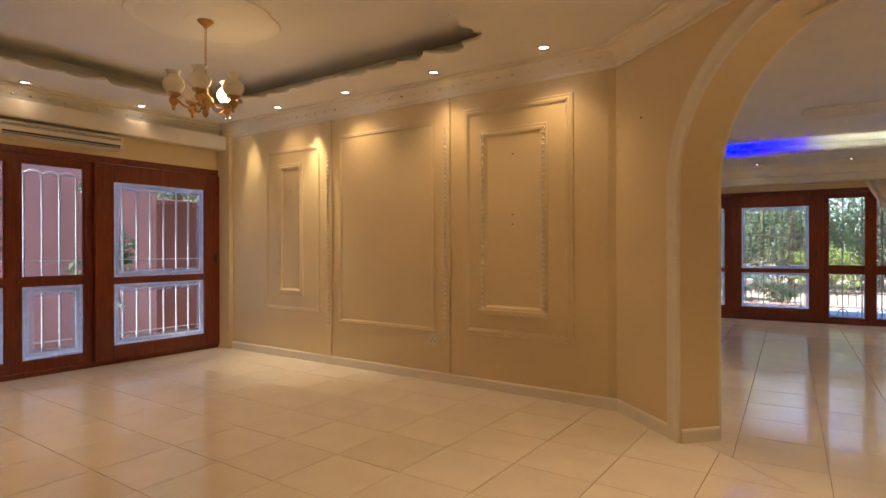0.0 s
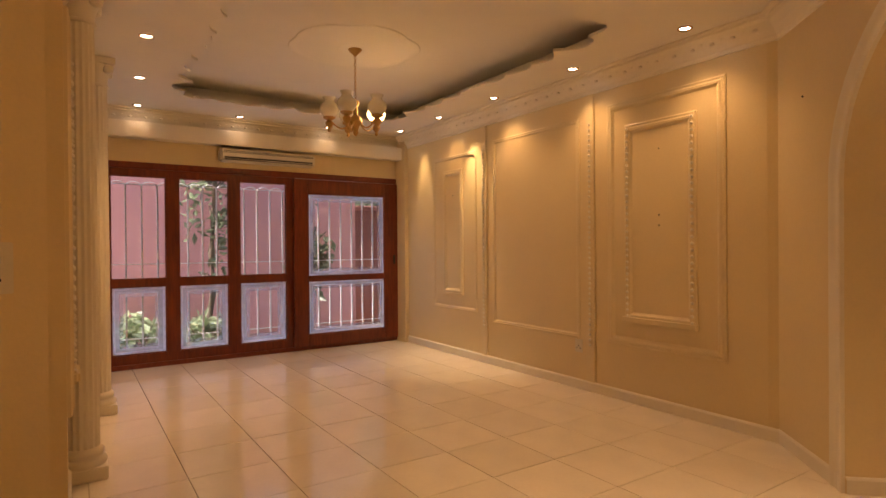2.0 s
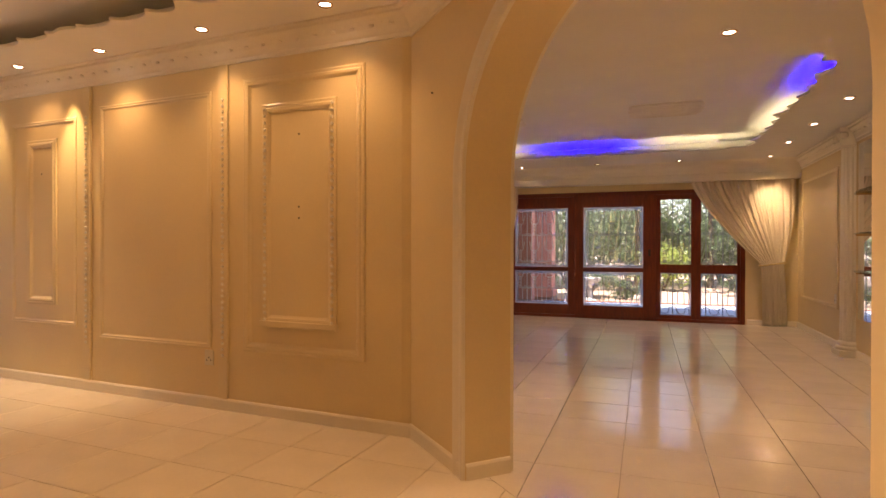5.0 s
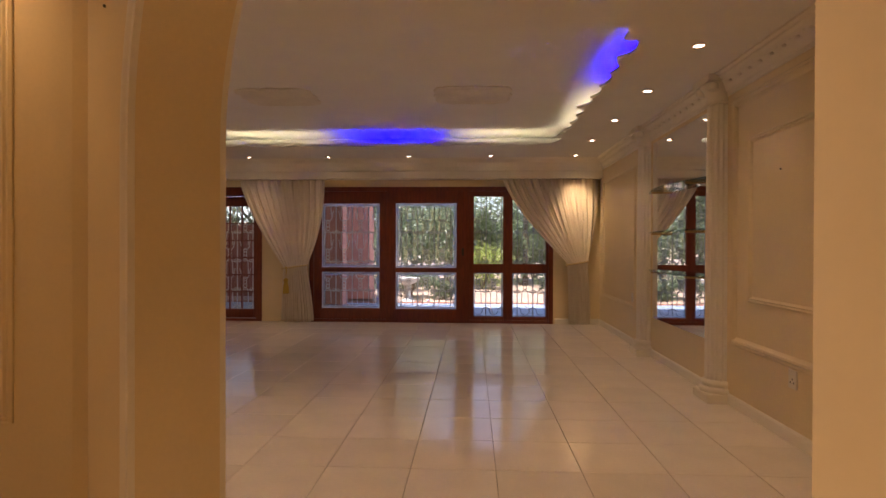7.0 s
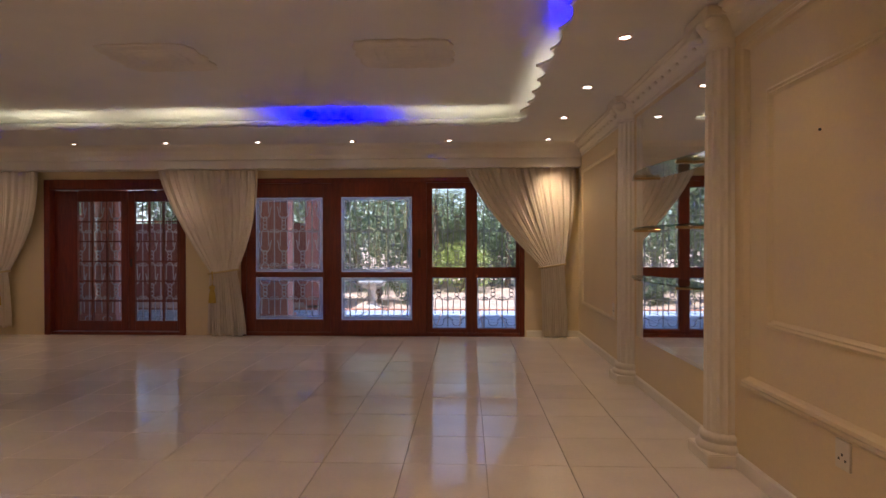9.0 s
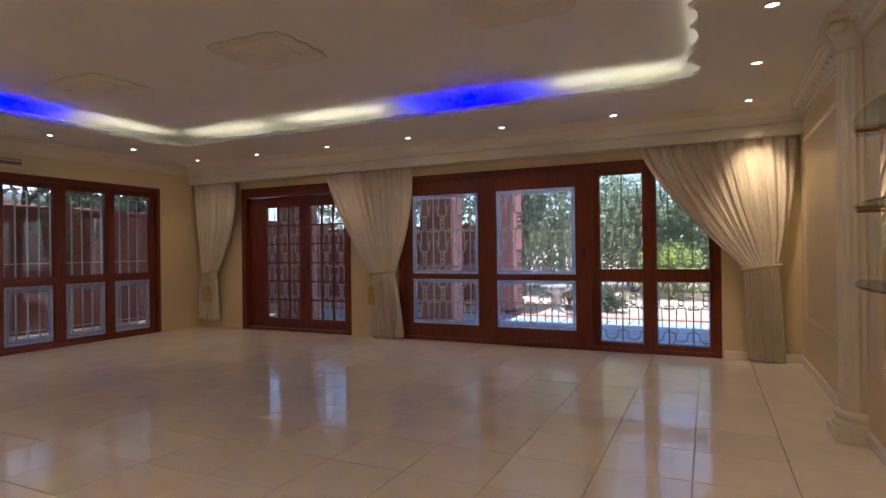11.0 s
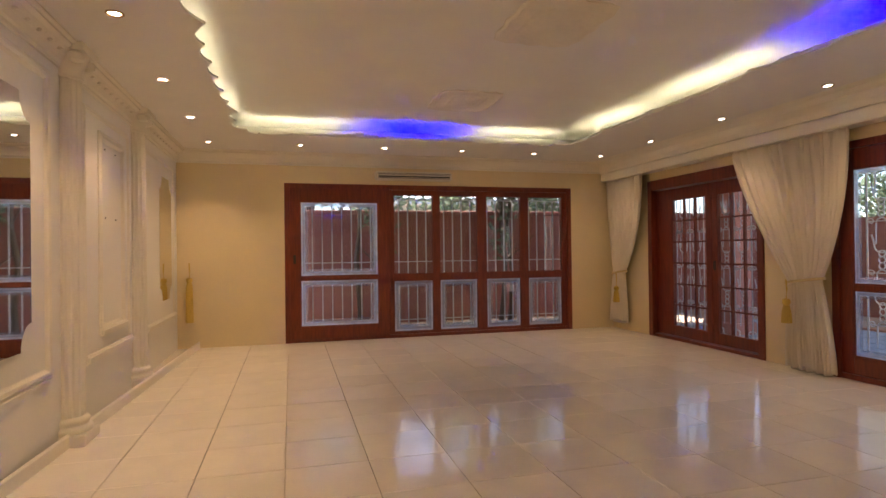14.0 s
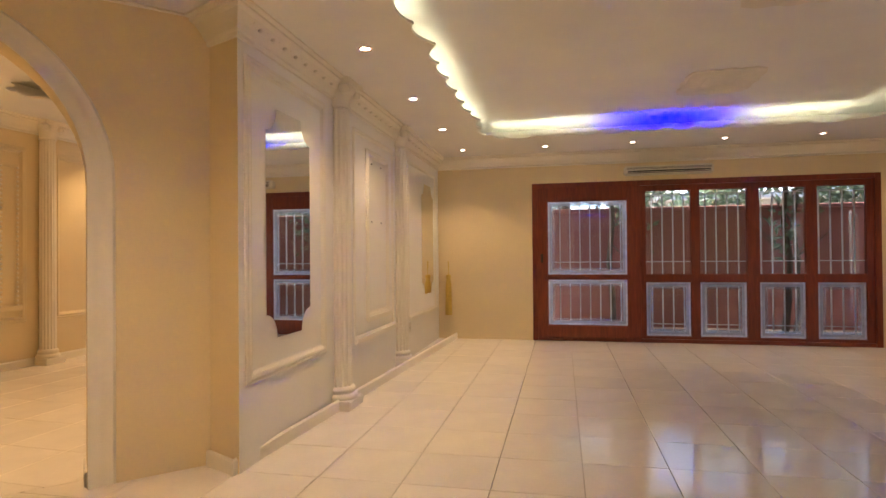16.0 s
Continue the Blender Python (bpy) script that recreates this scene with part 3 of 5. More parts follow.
# ---- fluted columns ----
def column(h, base_label):
    c = thing("column", "ivory fluted plaster half column with a moulded base", "column", "fluted wall columns")
    bm = bmesh.new()
    box(bm, -0.15, -0.15, 0, 0.15, 0.15, 0.075)
    part("plinth", bevelled(bm, 0.006, 2), TRIM, c)
    bm = bmesh.new()
    lathe(bm, [(0.145, 0.075), (0.15, 0.09), (0.148, 0.105), (0.138, 0.115), (0.125, 0.12), (0.125, 0.13), (0.132, 0.14), (0.132, 0.155), (0.122, 0.168), (0.112, 0.175)], seg=32)
    part("base_ring", bm, TRIM, c, "", True)
    bm = bmesh.new()
    lathe(bm, [(0.108, 0.175), (0.108, 0.22), (0.106, 1.2), (0.098, h - 0.25), (0.098, h - 0.22)], seg=96, flute=0.09, flutes=16)
    part("shaft", bm, TRIM, c, "", True)
    bm = bmesh.new()
    lathe(bm, [(0.10, h - 0.22), (0.112, h - 0.215), (0.112, h - 0.2), (0.10, h - 0.195), (0.105, h - 0.15), (0.13, h - 0.09), (0.15, h - 0.06), (0.15, h - 0.05)], seg=32)
    for sx in (-1, 1):
        for sy in (-1, 1):
            lathe(bm, [(0.02, h - 0.12), (0.042, h - 0.11), (0.048, h - 0.085), (0.042, h - 0.06), (0.02, h - 0.05)], sx * 0.105, sy * 0.105, seg=14)
    box(bm, -0.16, -0.16, h - 0.05, 0.16, 0.16, h)
    part("capital", bm, TRIM, c, "scrolled plaster capital", True)
    return c


col = column(HL - 0.004, "")
for i, (x, y) in enumerate(((-1.6, YM + 0.0), (-3.3, YM + 0.0), (XR - 0.02, 7.32), (XR - 0.02, 9.25))):
    if i == 0:
        col.matrix_basis = pose(x, y, 0)
    else:
        copy_thing(col, pose(x, y, 0))
dcol = column(HD - 0.004, "")
dcol.matrix_basis = pose(-2.53, YW + 0.07, 0) @ Matrix.Diagonal((0.8, 0.8, 1, 1))
copy_thing(dcol, pose(-3.93, YW + 0.2, 0))

# ---- moulded wall panels ----
def on_wall(which):
    if which == "panel":
        return lambda a, z, h: (a, YP - 0.65 * h, z)
    if which == "mirror":
        return lambda a, z, h: (a, YM + 0.75 * h, z)
    if which == "east":
        return lambda a, z, h: (XR - h, a, z)
    return lambda a, z, h: (a, YW + h, z)


SLIM = [(0, 0), (0.0, 0.012), (0.012, 0.018), (0.022, 0.012), (0.03, 0.016), (0.038, 0.006), (0.045, 0.0)]
BOLD = [(0, 0), (0.0, 0.016), (0.012, 0.024), (0.026, 0.02), (0.036, 0.03), (0.052, 0.026), (0.06, 0.012), (0.072, 0.0)]


bm = bmesh.new()
bmesh.ops.create_icosphere(bm, subdivisions=1, radius=0.0145)
bead_mesh = bpy.data.meshes.new("bead")
for f in bm.faces:
    f.smooth = True
bm.to_mesh(bead_mesh)
bm.free()
bead_mesh.materials.append(TRIM)


def bead(p, owner):
    o = new("bead", bead_mesh)
    o.parent = owner
    o.location = p


def panel_frame(wall, a0, z0, a1, z1, prof, name="wall_panel", beads=False, ledge=False, parent=None):
    M = on_wall(wall)
    bm = bmesh.new()
    rings(bm, [[M(a0 + d, z0 + d, h), M(a1 - d, z0 + d, h), M(a1 - d, z1 - d, h), M(a0 + d, z1 - d, h)] for d, h in prof])
    paint = CREAMG if wall in ("panel", "columns", "east") else TRIM
    ob = part(name, bm, paint, parent)
    if not parent:
        tagged(ob, "ivory moulded plaster panel frame on the wall", "wall panel", "wall panels")
    if beads:
        n = int((z1 - z0) / 0.05)
        for a in (a0 + 0.03, a1 - 0.03):
            for i in range(n):
                p = M(a, z0 + 0.04 + i * (z1 - z0 - 0.08) / (n - 1), 0.03)
                bead(p, ob)
    if ledge:
        bm = bmesh.new()
        p, q = M(a0 - 0.02, z0 - 0.02, 0.0), M(a1 + 0.02, z0 + 0.045, 0.055)
        box(bm, min(p[0], q[0]), min(p[1], q[1]), p[2], max(p[0], q[0]), max(p[1], q[1]), q[2])
        part("ledge", bevelled(bm, 0.014, 3), paint, ob, "projecting moulded bottom rail")
    return ob


pa = panel_frame("panel", -1.96, 0.465, -0.915, 2.49, BOLD)
panel_frame("panel", -1.78, 0.675, -1.14, 2.285, BOLD, "inner_frame", True, True, pa)
panel_frame("panel", -3.53, 0.46, -2.28, 2.44, SLIM, beads=False)
pc = panel_frame("panel", -4.73, 0.54, -3.83, 2.38, SLIM)
panel_frame("panel", -4.5, 0.72, -4.09, 2.21, BOLD, "inner_frame", False, False, pc)
for a in (-2.15, -3.68):
    M = on_wall("panel")
    st = tagged(part("pilaster_strip", bevelled(boxes((a - 0.05, YP - 0.02, 0.09, a + 0.05, YP, HD - 0.17)), 0.006, 2), CREAMG), "slim ivory plaster strip with beads", "pilaster", "wall strips")
    for i in range(44):
        bead((a, YP - 0.022, 0.42 + i * 0.045), st)
panel_frame("mirror", -1.33, 0.475, -0.22, 2.37, BOLD)
pb = panel_frame("mirror", -3.1, 0.46, -1.93, 2.33, SLIM, ledge=True)
panel_frame("mirror", -2.93, 0.62, -2.25, 2.2, BOLD, "inner_frame", False, True, pb)
panel_frame("mirror", -5.15, 0.46, -3.7, 2.33, SLIM, ledge=True)
pe = panel_frame("east", 5.2, 0.48, 7.12, 2.38, BOLD)
panel_frame("east", 5.55, 0.84, 6.86, 2.05, SLIM, "inner_frame", False, False, pe)
panel_frame("east", 9.75, 0.48, 11.45, 2.25, SLIM)
pw = panel_frame("columns", -2.32, 0.5, -1.92, 2.45, BOLD)
panel_frame("columns", -2.24, 0.66, -2.0, 2.25, SLIM, "inner_frame", True, True, pw)
panel_frame("columns", -3.83, 0.5, -2.66, 2.45, BOLD)

def screw(M, a, z):
    bm = bmesh.new()
    bmesh.ops.create_icosphere(bm, subdivisions=2, radius=0.0065, matrix=Matrix.Translation(M(a, z, 0.004)))
    tagged(part("wall_screw", bm, DARKP, None, "", True), "small dark screw remaining in the painted wall", "screw", "old screws")


for a, z in ((-1.46, 2.05), (-1.46, 1.53), (-1.46, 1.45), (-4.3, 1.9)):
    screw(on_wall("panel"), a, z)
for a, z in ((-2.42, 2.08), (-2.7, 2.08), (-2.42, 1.53), (-2.7, 1.53)):
    screw(on_wall("mirror"), a, z)
screw(on_wall("east"), 6.44, 1.76)
screw(lambda a, z, h: diag(a, -h, z), 0.42, 2.17)

# ---- mirrors and glass shelves ----
def shaped_mirror(a0, a1, z0, z1):
    """A tall mirror with scooped corners."""
    c, r = 0.16, []
    for (ca, cz, s) in ((a0, z0, 0), (a1, z0, 1), (a1, z1, 2), (a0, z1, 3)):
        sa, sz = (1 if ca == a0 else -1), (1 if cz == z0 else -1)
        seq = []
        for i in range(9):
            t = math.pi / 2 * i / 8
            seq.append((ca + sa * c * 0.85 * math.cos(t), cz + sz * c * 0.95 * math.sin(t)))
        seq = [(ca + sa * c, cz)] + seq + [(ca, cz + sz * c * 1.1)]
        if s in (0, 2):
            seq.reverse()
        r += seq
    bm = bmesh.new()
    lo, hi = [bm.verts.new((a, YM + 0.002, z)) for a, z in r], [bm.verts.new((a, YM + 0.008, z)) for a, z in r]
    bm.faces.new(hi)
    n = len(r)
    for i in range(n):
        bm.faces.new((lo[i], lo[(i + 1) % n], hi[(i + 1) % n], hi[i]))
    return part("wall_mirror", bm, MIRROR)


for a0, a1 in ((-1.06, -0.45), (-5.0, -4.35)):
    tagged(shaped_mirror(a0, a1, 0.70, 2.14), "tall frameless mirror with scooped corners on a panelled wall", "mirror", "shaped wall mirrors")
tagged(part("wall_mirror", bevelled(boxes((XR - 0.012, 7.4, 0.45, XR - 0.002, 9.05, 2.40)), 0.002), MIRROR), "large frameless mirror between fluted columns", "mirror")
for z in (0.98, 1.39, 1.83):
    bm = bmesh.new()
    pts = [(XR - 0.014, 7.5), (XR - 0.014, 9.03)]
    curve = [(XR - 0.06 - 0.13 * math.sin(math.pi * i / 20), 9.03 - 1.53 * i / 20) for i in range(21)]
    prism(bm, pts + curve, z, z + 0.012)
    sh = tagged(part("glass_shelf", bm, SHELFGLASS), "bow-fronted clear glass shelf on a mirror", "shelf", "mirror shelves")
    sh.visible_shadow = False
    for y in (7.8, 8.75):
        part("bracket", bevelled(boxes((XR - 0.12, y - 0.012, z - 0.02, XR - 0.013, y + 0.012, z - 0.001)), 0.003), BRASS, sh, "small brass shelf bracket")

# ---- curtains ----
def curtain(x0, x1, tie0, tie1, ztie, b0, b1, zbot, top, folds, label, flip):
    c = thing("curtain", label, "curtain", "tied-back curtains")
    bm = bmesh.new()
    rows, cols_n = 44, 120
    loops = []
    for j in range(rows + 1):
        z = top - (top - zbot) * j / rows
        if z >= ztie:
            t = (top - z) / (top - ztie)
            e = t ** 1.35 if not flip else t ** 2.2
            f = t ** 2.2 if not flip else t ** 1.35
            l, r = x0 + (tie0 - x0) * e, x1 + (tie1 - x1) * f
            depth = 0.036 * (1 - 0.45 * t)
        else:
            t = (ztie - z) / (ztie - zbot)
            e = 1 - max(0.0, 1 - t) ** 1.5
            l, r = tie0 + (b0 - tie0) * e, tie1 + (b1 - tie1) * e
            depth = 0.022 + 0.02 * e
        pinch = math.exp(-((z - ztie) / 0.07) ** 2)
        lp = []
        for i in range(cols_n + 1):
            u = i / cols_n
            w = u + 0.012 * math.sin(9 * u + 3 * j / rows)
            ph = 2 * math.pi * folds * w
            y = YF - 0.10 - depth * (1 - 0.5 * pinch) * (0.6 * math.sin(ph) + 0.3 * math.sin(2.3 * ph + 1.1) + 0.25 * math.sin(0.31 * ph + 2 * j / rows)) - 0.02 * pinch * math.sin(math.pi * u)
            lp.append((l + (r - l) * u, y, z + (0.012 * math.sin(ph * 0.5) if j == rows else 0)))
        loops.append(lp)
    rings(bm, loops, False)
    ob = part("cloth", bm, CLOTH, c, "", True)
    mod = ob.modifiers.new("thick", "SOLIDIFY")
    mod.thickness = 0.004
    m = (tie0 + tie1) / 2
    w = (tie1 - tie0) / 2 + 0.02
    bm = bmesh.new()
    ls = []
    for k in range(25):
        a = 2 * math.pi * k / 24
        p = Vector((m + w * math.cos(a), YF - 0.10 + 0.075 * math.sin(a), ztie + (0.03 if not flip else -0.03) * math.cos(a)))
        ls.append([p + Vector((math.cos(a) * dx, math.sin(a) * dx, dz)) for dx, dz in ((0, -0.014), (0.01, -0.01), (0.012, 0.0), (0.01, 0.01), (0, 0.014))])
    rings(bm, ls, False)
    part("tieback", bm, CORD, c, "twisted pale gold tieback cord", True)
    return c


def tassel(x, y, z, label, long=0.3):
    t = thing("curtain_tassel", label, "tassel", "gold tassels", at=(x, y, z))
    bm = bmesh.new()
    tube(bm, [(0, 0, 0.0), (0.004, 0.004, -0.1), (0, 0, -0.2)], 0.008, 6)
    part("cord", bm, GOLD, t)
    bm = bmesh.new()
    lathe(bm, [(0.012, -0.19), (0.035, -0.2), (0.04, -0.23), (0.026, -0.26), (0.032, -0.27)], seg=14)
    part("knot", bm, GOLD, t, "", True)
    bm = bmesh.new()
    lathe(bm, [(0.03, -0.265), (0.042, -0.32), (0.05, -0.27 - long), (0.045, -0.275 - long)], seg=28, flute=0.12, flutes=14)
    part("fringe", bm, GOLD, t, "gold thread fringe", True)
    return t


curtain(-5.34, -4.42, -5.18, -4.88, 0.88, -5.26, -4.84, 0.12, 2.33, 7, "ivory curtain tied back beside french doors", False)
curtain(-2.70, -1.30, -1.98, -1.60, 0.90, -2.0, -1.48, 0.02, 2.33, 11, "ivory curtain tied back between garden doors", False)
curtain(1.56, 3.06, 2.58, 2.90, 0.98, 2.60, 2.95, 0.03, 2.33, 12, "ivory curtain swept aside in the corner", False)
tassel(-4.95, YF - 0.21, 0.87, "gold tassel hanging from a curtain tieback", 0.16)
tassel(-1.9, YF - 0.21, 0.91, "gold tassel hanging from a curtain tieback", 0.16)
tassel(XL + 0.07, YM + 0.16, 1.12, "long gold tassel hanging on the wall by a hook", 0.5)

# ---- lamps ----
def spot(x, y, h, watts, colour, cone=100):
    d = bpy.data.lights.new("downlight_lamp", "SPOT")
    d.energy, d.color, d.spot_size, d.spot_blend, d.shadow_soft_size = watts, colour, radians(cone), 0.9, 0.03
    o = new("downlight_lamp", d)
    o.matrix_world = look((x, y, h - 0.02), (x, y, 0))
    return o


dl = thing("downlight", "small recessed ceiling downlight with a lit lens", "downlight", "ceiling downlights")
bm = bmesh.new()
rings(bm, [[(r * math.cos(2 * math.pi * k / 28), r * math.sin(2 * math.pi * k / 28), z) for k in range(28)] for r, z in ((0.05, 0.0), (0.05, -0.006), (0.044, -0.01), (0.036, -0.004), (0.034, 0.004))])
part("rim", bm, BRASS, dl, "thin brass rim", True)
bm = bmesh.new()
lathe(bm, [(0.002, -0.006), (0.022, -0.005), (0.034, -0.001), (0.034, 0.004)], seg=24)
part("lens", bm, LAMPW, dl, "", True)
WARM, DAYW = (1.0, 0.62, 0.27), (1.0, 0.68, 0.37)
DINING_LIGHTS = [(-3.16, 1.58), (-4.27, 1.64), (-5.36, 1.72), (-5.36, 2.75), (-5.36, 3.82), (-4.2, 4.7), (-3.18, 4.7), (-2.09, 4.68), (-1.04, 4.67), (-5.1, 4.7)]
# Entry positions are unseen: downlights added to brighten the arch wall and floor.
ENTRY_FILL = [(0.35, 2.5), (1.7, 1.5), (2.0, -0.5)]
LIVING_LIGHTS = [(-4.735, 6.88), (-4.735, 7.96), (-4.735, 9.03), (-4.735, 10.1), (-4.73, 11.15), (-3.6, 11.2), (-2.363, 11.19), (-1.13, 11.19), (0.11, 11.19), (1.358, 11.19), (2.62, 11.17), (2.61, 9.95), (2.61, 8.8), (2.61, 7.65), (2.61, 6.53), (1.36, 5.54), (-0.93, 5.79), (-2.19, 5.79), (-3.45, 5.79), (-4.74, 5.79)]
first = True
for h, spots, watts, tone in ((HD, DINING_LIGHTS, 11, WARM), (HD, ENTRY_FILL, 40, WARM), (HL, LIVING_LIGHTS, 5.2, DAYW)):
    for x, y in spots:
        if first:
            dl.matrix_basis = pose(x, y, h - 0.001)
            first = False
        else:
            copy_thing(dl, pose(x, y, h - 0.001))
        spot(x, y, h, watts * (0.06 if x < -5.0 else 2.2 if 5.7 < y < 6.0 else 1.5 if y < 1.7 and x < -2 else 4.2 if y == 5.54 else (0.45 if x < -3.5 else 0.7) if 4.6 < y < 4.75 else 1.0), tone, 112 if 4.6 < y < 4.75 else 140 if y == 5.54 else 100)
# Two extra spots without fixtures, added for bright scallops on the panelled wall.
spot(-3.86, YP - 0.13, HD, 44, (1.0, 0.74, 0.36), 52)
spot(-4.95, YP - 0.13, HD, 22, (1.0, 0.74, 0.36), 52)
# Another spot with no fixture, added and aimed to light the corner curtain.
curtain_spot = spot(2.66, YF - 0.5, HL, 22, (1.0, 0.75, 0.4), 58)
curtain_spot.matrix_world = look((2.66, YF - 0.5, HL - 0.02), (2.74, YF - 0.14, 1.75))

# led strips on the cove ledge
def strip(x0, y0, x1, y1, mat, colour):
    ob = part("led_strip", boxes((min(x0, x1) - 0.006, min(y0, y1) - 0.006, HL + 0.026, max(x0, x1) + 0.006, max(y0, y1) + 0.006, HL + 0.04)), mat)
    return tagged(ob, "glowing %s led strip on a ceiling cove ledge" % colour, "led strip", "cove led strips")


# Unseen blocks added behind the upstand so the strips' colours don't mix.
def baffle(x0, y0, x1, y1):
    ob = part("cove_block", bevelled(boxes((min(x0, x1), min(y0, y1), HL + 0.024, max(x0, x1), max(y0, y1), HL + 0.1)), 0.01), CEIL)
    return tagged(ob, "unseen white block added to keep led colours apart", "cove block", "cove blocks")


g = 0.47
for y in (7.635, 9.0):
    baffle(RL[0] - g, y - 0.09, RL[0] - 0.13, y + 0.09)
for x in (-2.575, -0.835, 0.7):
    baffle(x - 0.09, RL[3] + 0.13, x + 0.09, RL[3] + g)
for y in (8.125, 6.84):
    baffle(RL[2] + 0.13, y - 0.05, RL[2] + g, y + 0.05)
for x in (-2.7, -1.15, 0.55):
    baffle(x - 0.09, RL[1] - g, x + 0.09, RL[1] - 0.13)
k = 0.16
x0, y0, x1, y1 = RL[0] - k, RL[1] - k, RL[2] + k, RL[3] + k
for a, b, mat, c in ((6.3, 7.45, LEDW, "warm white"), (7.82, 8.8, LEDB, "blue"), (9.2, 10.22, LEDW, "warm white")):
    strip(x0, a, x0, b, mat, c)
for a, b, mat, c in ((-4.0, -2.77, LEDW, "warm white"), (-2.38, -1.05, LEDW, "warm white"), (-0.6, 0.48, LEDB, "blue"), (0.92, 2.1, LEDW, "warm white")):
    strip(a, y1, b, y1, mat, c)
for a, b, mat, c in ((8.35, 10.2, LEDW, "warm white"), (7.0, 7.9, LEDB, "blue"), (6.2, 6.65, LEDW, "warm white")):
    strip(x1, a, x1, b, mat, c)
for a, b in ((-4.1, -2.8), (-2.6, -1.3), (-1.0, 0.4), (0.7, 2.1)):
    strip(a, y0, b, y0, LEDW, "warm white")

# ---- chandelier ----
ch = thing("chandelier", "brass chandelier with opal glass shades, one of them lit", "chandelier", at=(-3.135, 3.16, 0))
ztop, zhub = UD, 2.42
bm = bmesh.new()
lathe(bm, [(0.055, ztop - 0.001), (0.06, ztop - 0.012), (0.045, ztop - 0.03), (0.02, ztop - 0.05), (0.01, ztop - 0.065)], seg=24)
part("ceiling_cup", bm, BRASS, ch, "", True)
bm = bmesh.new()
nlink = 14
for i in range(nlink):
    z = ztop - 0.07 - (ztop - 0.07 - zhub - 0.12) * (i + 0.5) / nlink
    hz = (ztop - 0.07 - zhub - 0.12) / nlink * 0.62
    pts = []
    for q in range(12):
        a = 2 * math.pi * q / 12
        u, v = 0.009 * math.cos(a), hz * math.sin(a)
        pts.append((u, 0, z + v) if i % 2 else (0, u, z + v))
    tube(bm, pts, 0.0028, 5, True)
part("chain", bm, BRASS, ch, "linked brass chain", True)
bm = bmesh.new()
lathe(bm, [(0.008, zhub + 0.13), (0.03, zhub + 0.12), (0.03, zhub + 0.09), (0.016, zhub + 0.07), (0.02, zhub + 0.0), (0.05, zhub - 0.03), (0.06, zhub - 0.06), (0.03, zhub - 0.1), (0.02, zhub - 0.13), (0.026, zhub - 0.15), (0.006, zhub - 0.18)], seg=24)
part("hub", bm, BRASS, ch, "", True)
for i in range(5):
    a = 2 * math.pi * i / 5 + 0.5
    ca, sa = math.cos(a), math.sin(a)
    bm = bmesh.new()
    tube(bm, [((0.03 + 0.19 * t) * ca, (0.03 + 0.19 * t) * sa, zhub - 0.04 - 0.09 * math.sin(math.pi * t) * (1 - 0.3 * t) + 0.0 * t) for t in [j / 12 for j in range(13)]], 0.007, 8)
    arm = part("arm", bm, BRASS, ch, "", True)
    cx, cy = 0.22 * ca, 0.22 * sa
    bm = bmesh.new()
    lathe(bm, [(0.004, zhub - 0.15), (0.016, zhub - 0.135), (0.012, zhub - 0.115), (0.03, zhub - 0.095), (0.036, zhub - 0.07), (0.02, zhub - 0.05), (0.045, zhub - 0.035), (0.052, zhub - 0.03), (0.052, zhub - 0.022), (0.03, zhub - 0.02)], cx, cy, seg=20)
    part("cup", bm, BRASS, arm, "turned brass lamp cup", True)
    bm = bmesh.new()
    rings(bm, [[(cx + r * math.cos(2 * math.pi * q / 28), cy + r * math.sin(2 * math.pi * q / 28), zhub + z) for q in range(28)] for r, z in ((0.042, -0.02), (0.062, -0.005), (0.078, 0.025), (0.08, 0.05), (0.068, 0.08), (0.046, 0.1), (0.04, 0.115), (0.045, 0.13), (0.056, 0.145), (0.053, 0.145), (0.042, 0.13))])
    part("shade", bm, LITOPAL if i == 1 else OPAL, arm, "lit opal glass shade" if i == 1 else "opal glass shade", True)

# ---- ceiling roses ----
def rose(loops, x, y, z, mat, label, group):
    t = thing("ceiling_rose", label, "ceiling rose", group, at=(x, y, z))
    for name, some in (("rim", loops[:5]), ("field", loops[4:7]), ("boss", loops[6:])):
        bm = bmesh.new()
        rings(bm, some)
        part(name, bm, mat, t, "", True)
    return t


def rose_round(x, y, z, r):
    loops = []
    for f, dz in ((1.0, 0.0), (0.99, 0.012), (0.94, 0.018), (0.9, 0.01), (0.86, 0.006), (0.3, 0.006), (0.26, 0.014), (0.2, 0.02), (0.1, 0.012), (0.001, 0.012)):
        loops.append([(r * f * (1 + 0.07 * abs(math.cos(3 * a))) * math.cos(a), r * f * (1 + 0.07 * abs(math.cos(3 * a))) * math.sin(a), -0.6 * dz) for a in [2 * math.pi * k / 72 for k in range(72)]])
    return rose(loops, x, y, z, CEIL, "lobed white plaster ceiling rose", "")


rose_round(-3.135, 3.16, UD, 0.52)
for x in (-3.08, -0.98, 1.08):
    loops = []
    for f, dz in ((1.0, 0.0), (1.0, 0.01), (0.93, 0.018), (0.86, 0.008), (0.6, 0.006), (0.55, 0.014), (0.42, 0.008), (0.3, 0.02), (0.1, 0.016), (0.001, 0.02)):
        lp = []
        for kk in range(80):
            a = 2 * math.pi * kk / 80
            q = 1 / max(abs(math.cos(a)), abs(math.sin(a))) ** 0.8 * (1 + 0.03 * math.cos(12 * a))
            lp.append((0.40 * f * q * math.cos(a), 0.34 * f * q * math.sin(a), -dz))
        loops.append(lp)
    rose(loops, x, 8.55, UL, ROSE, "square floral plaster ceiling rose, yellowed", "ceiling roses")

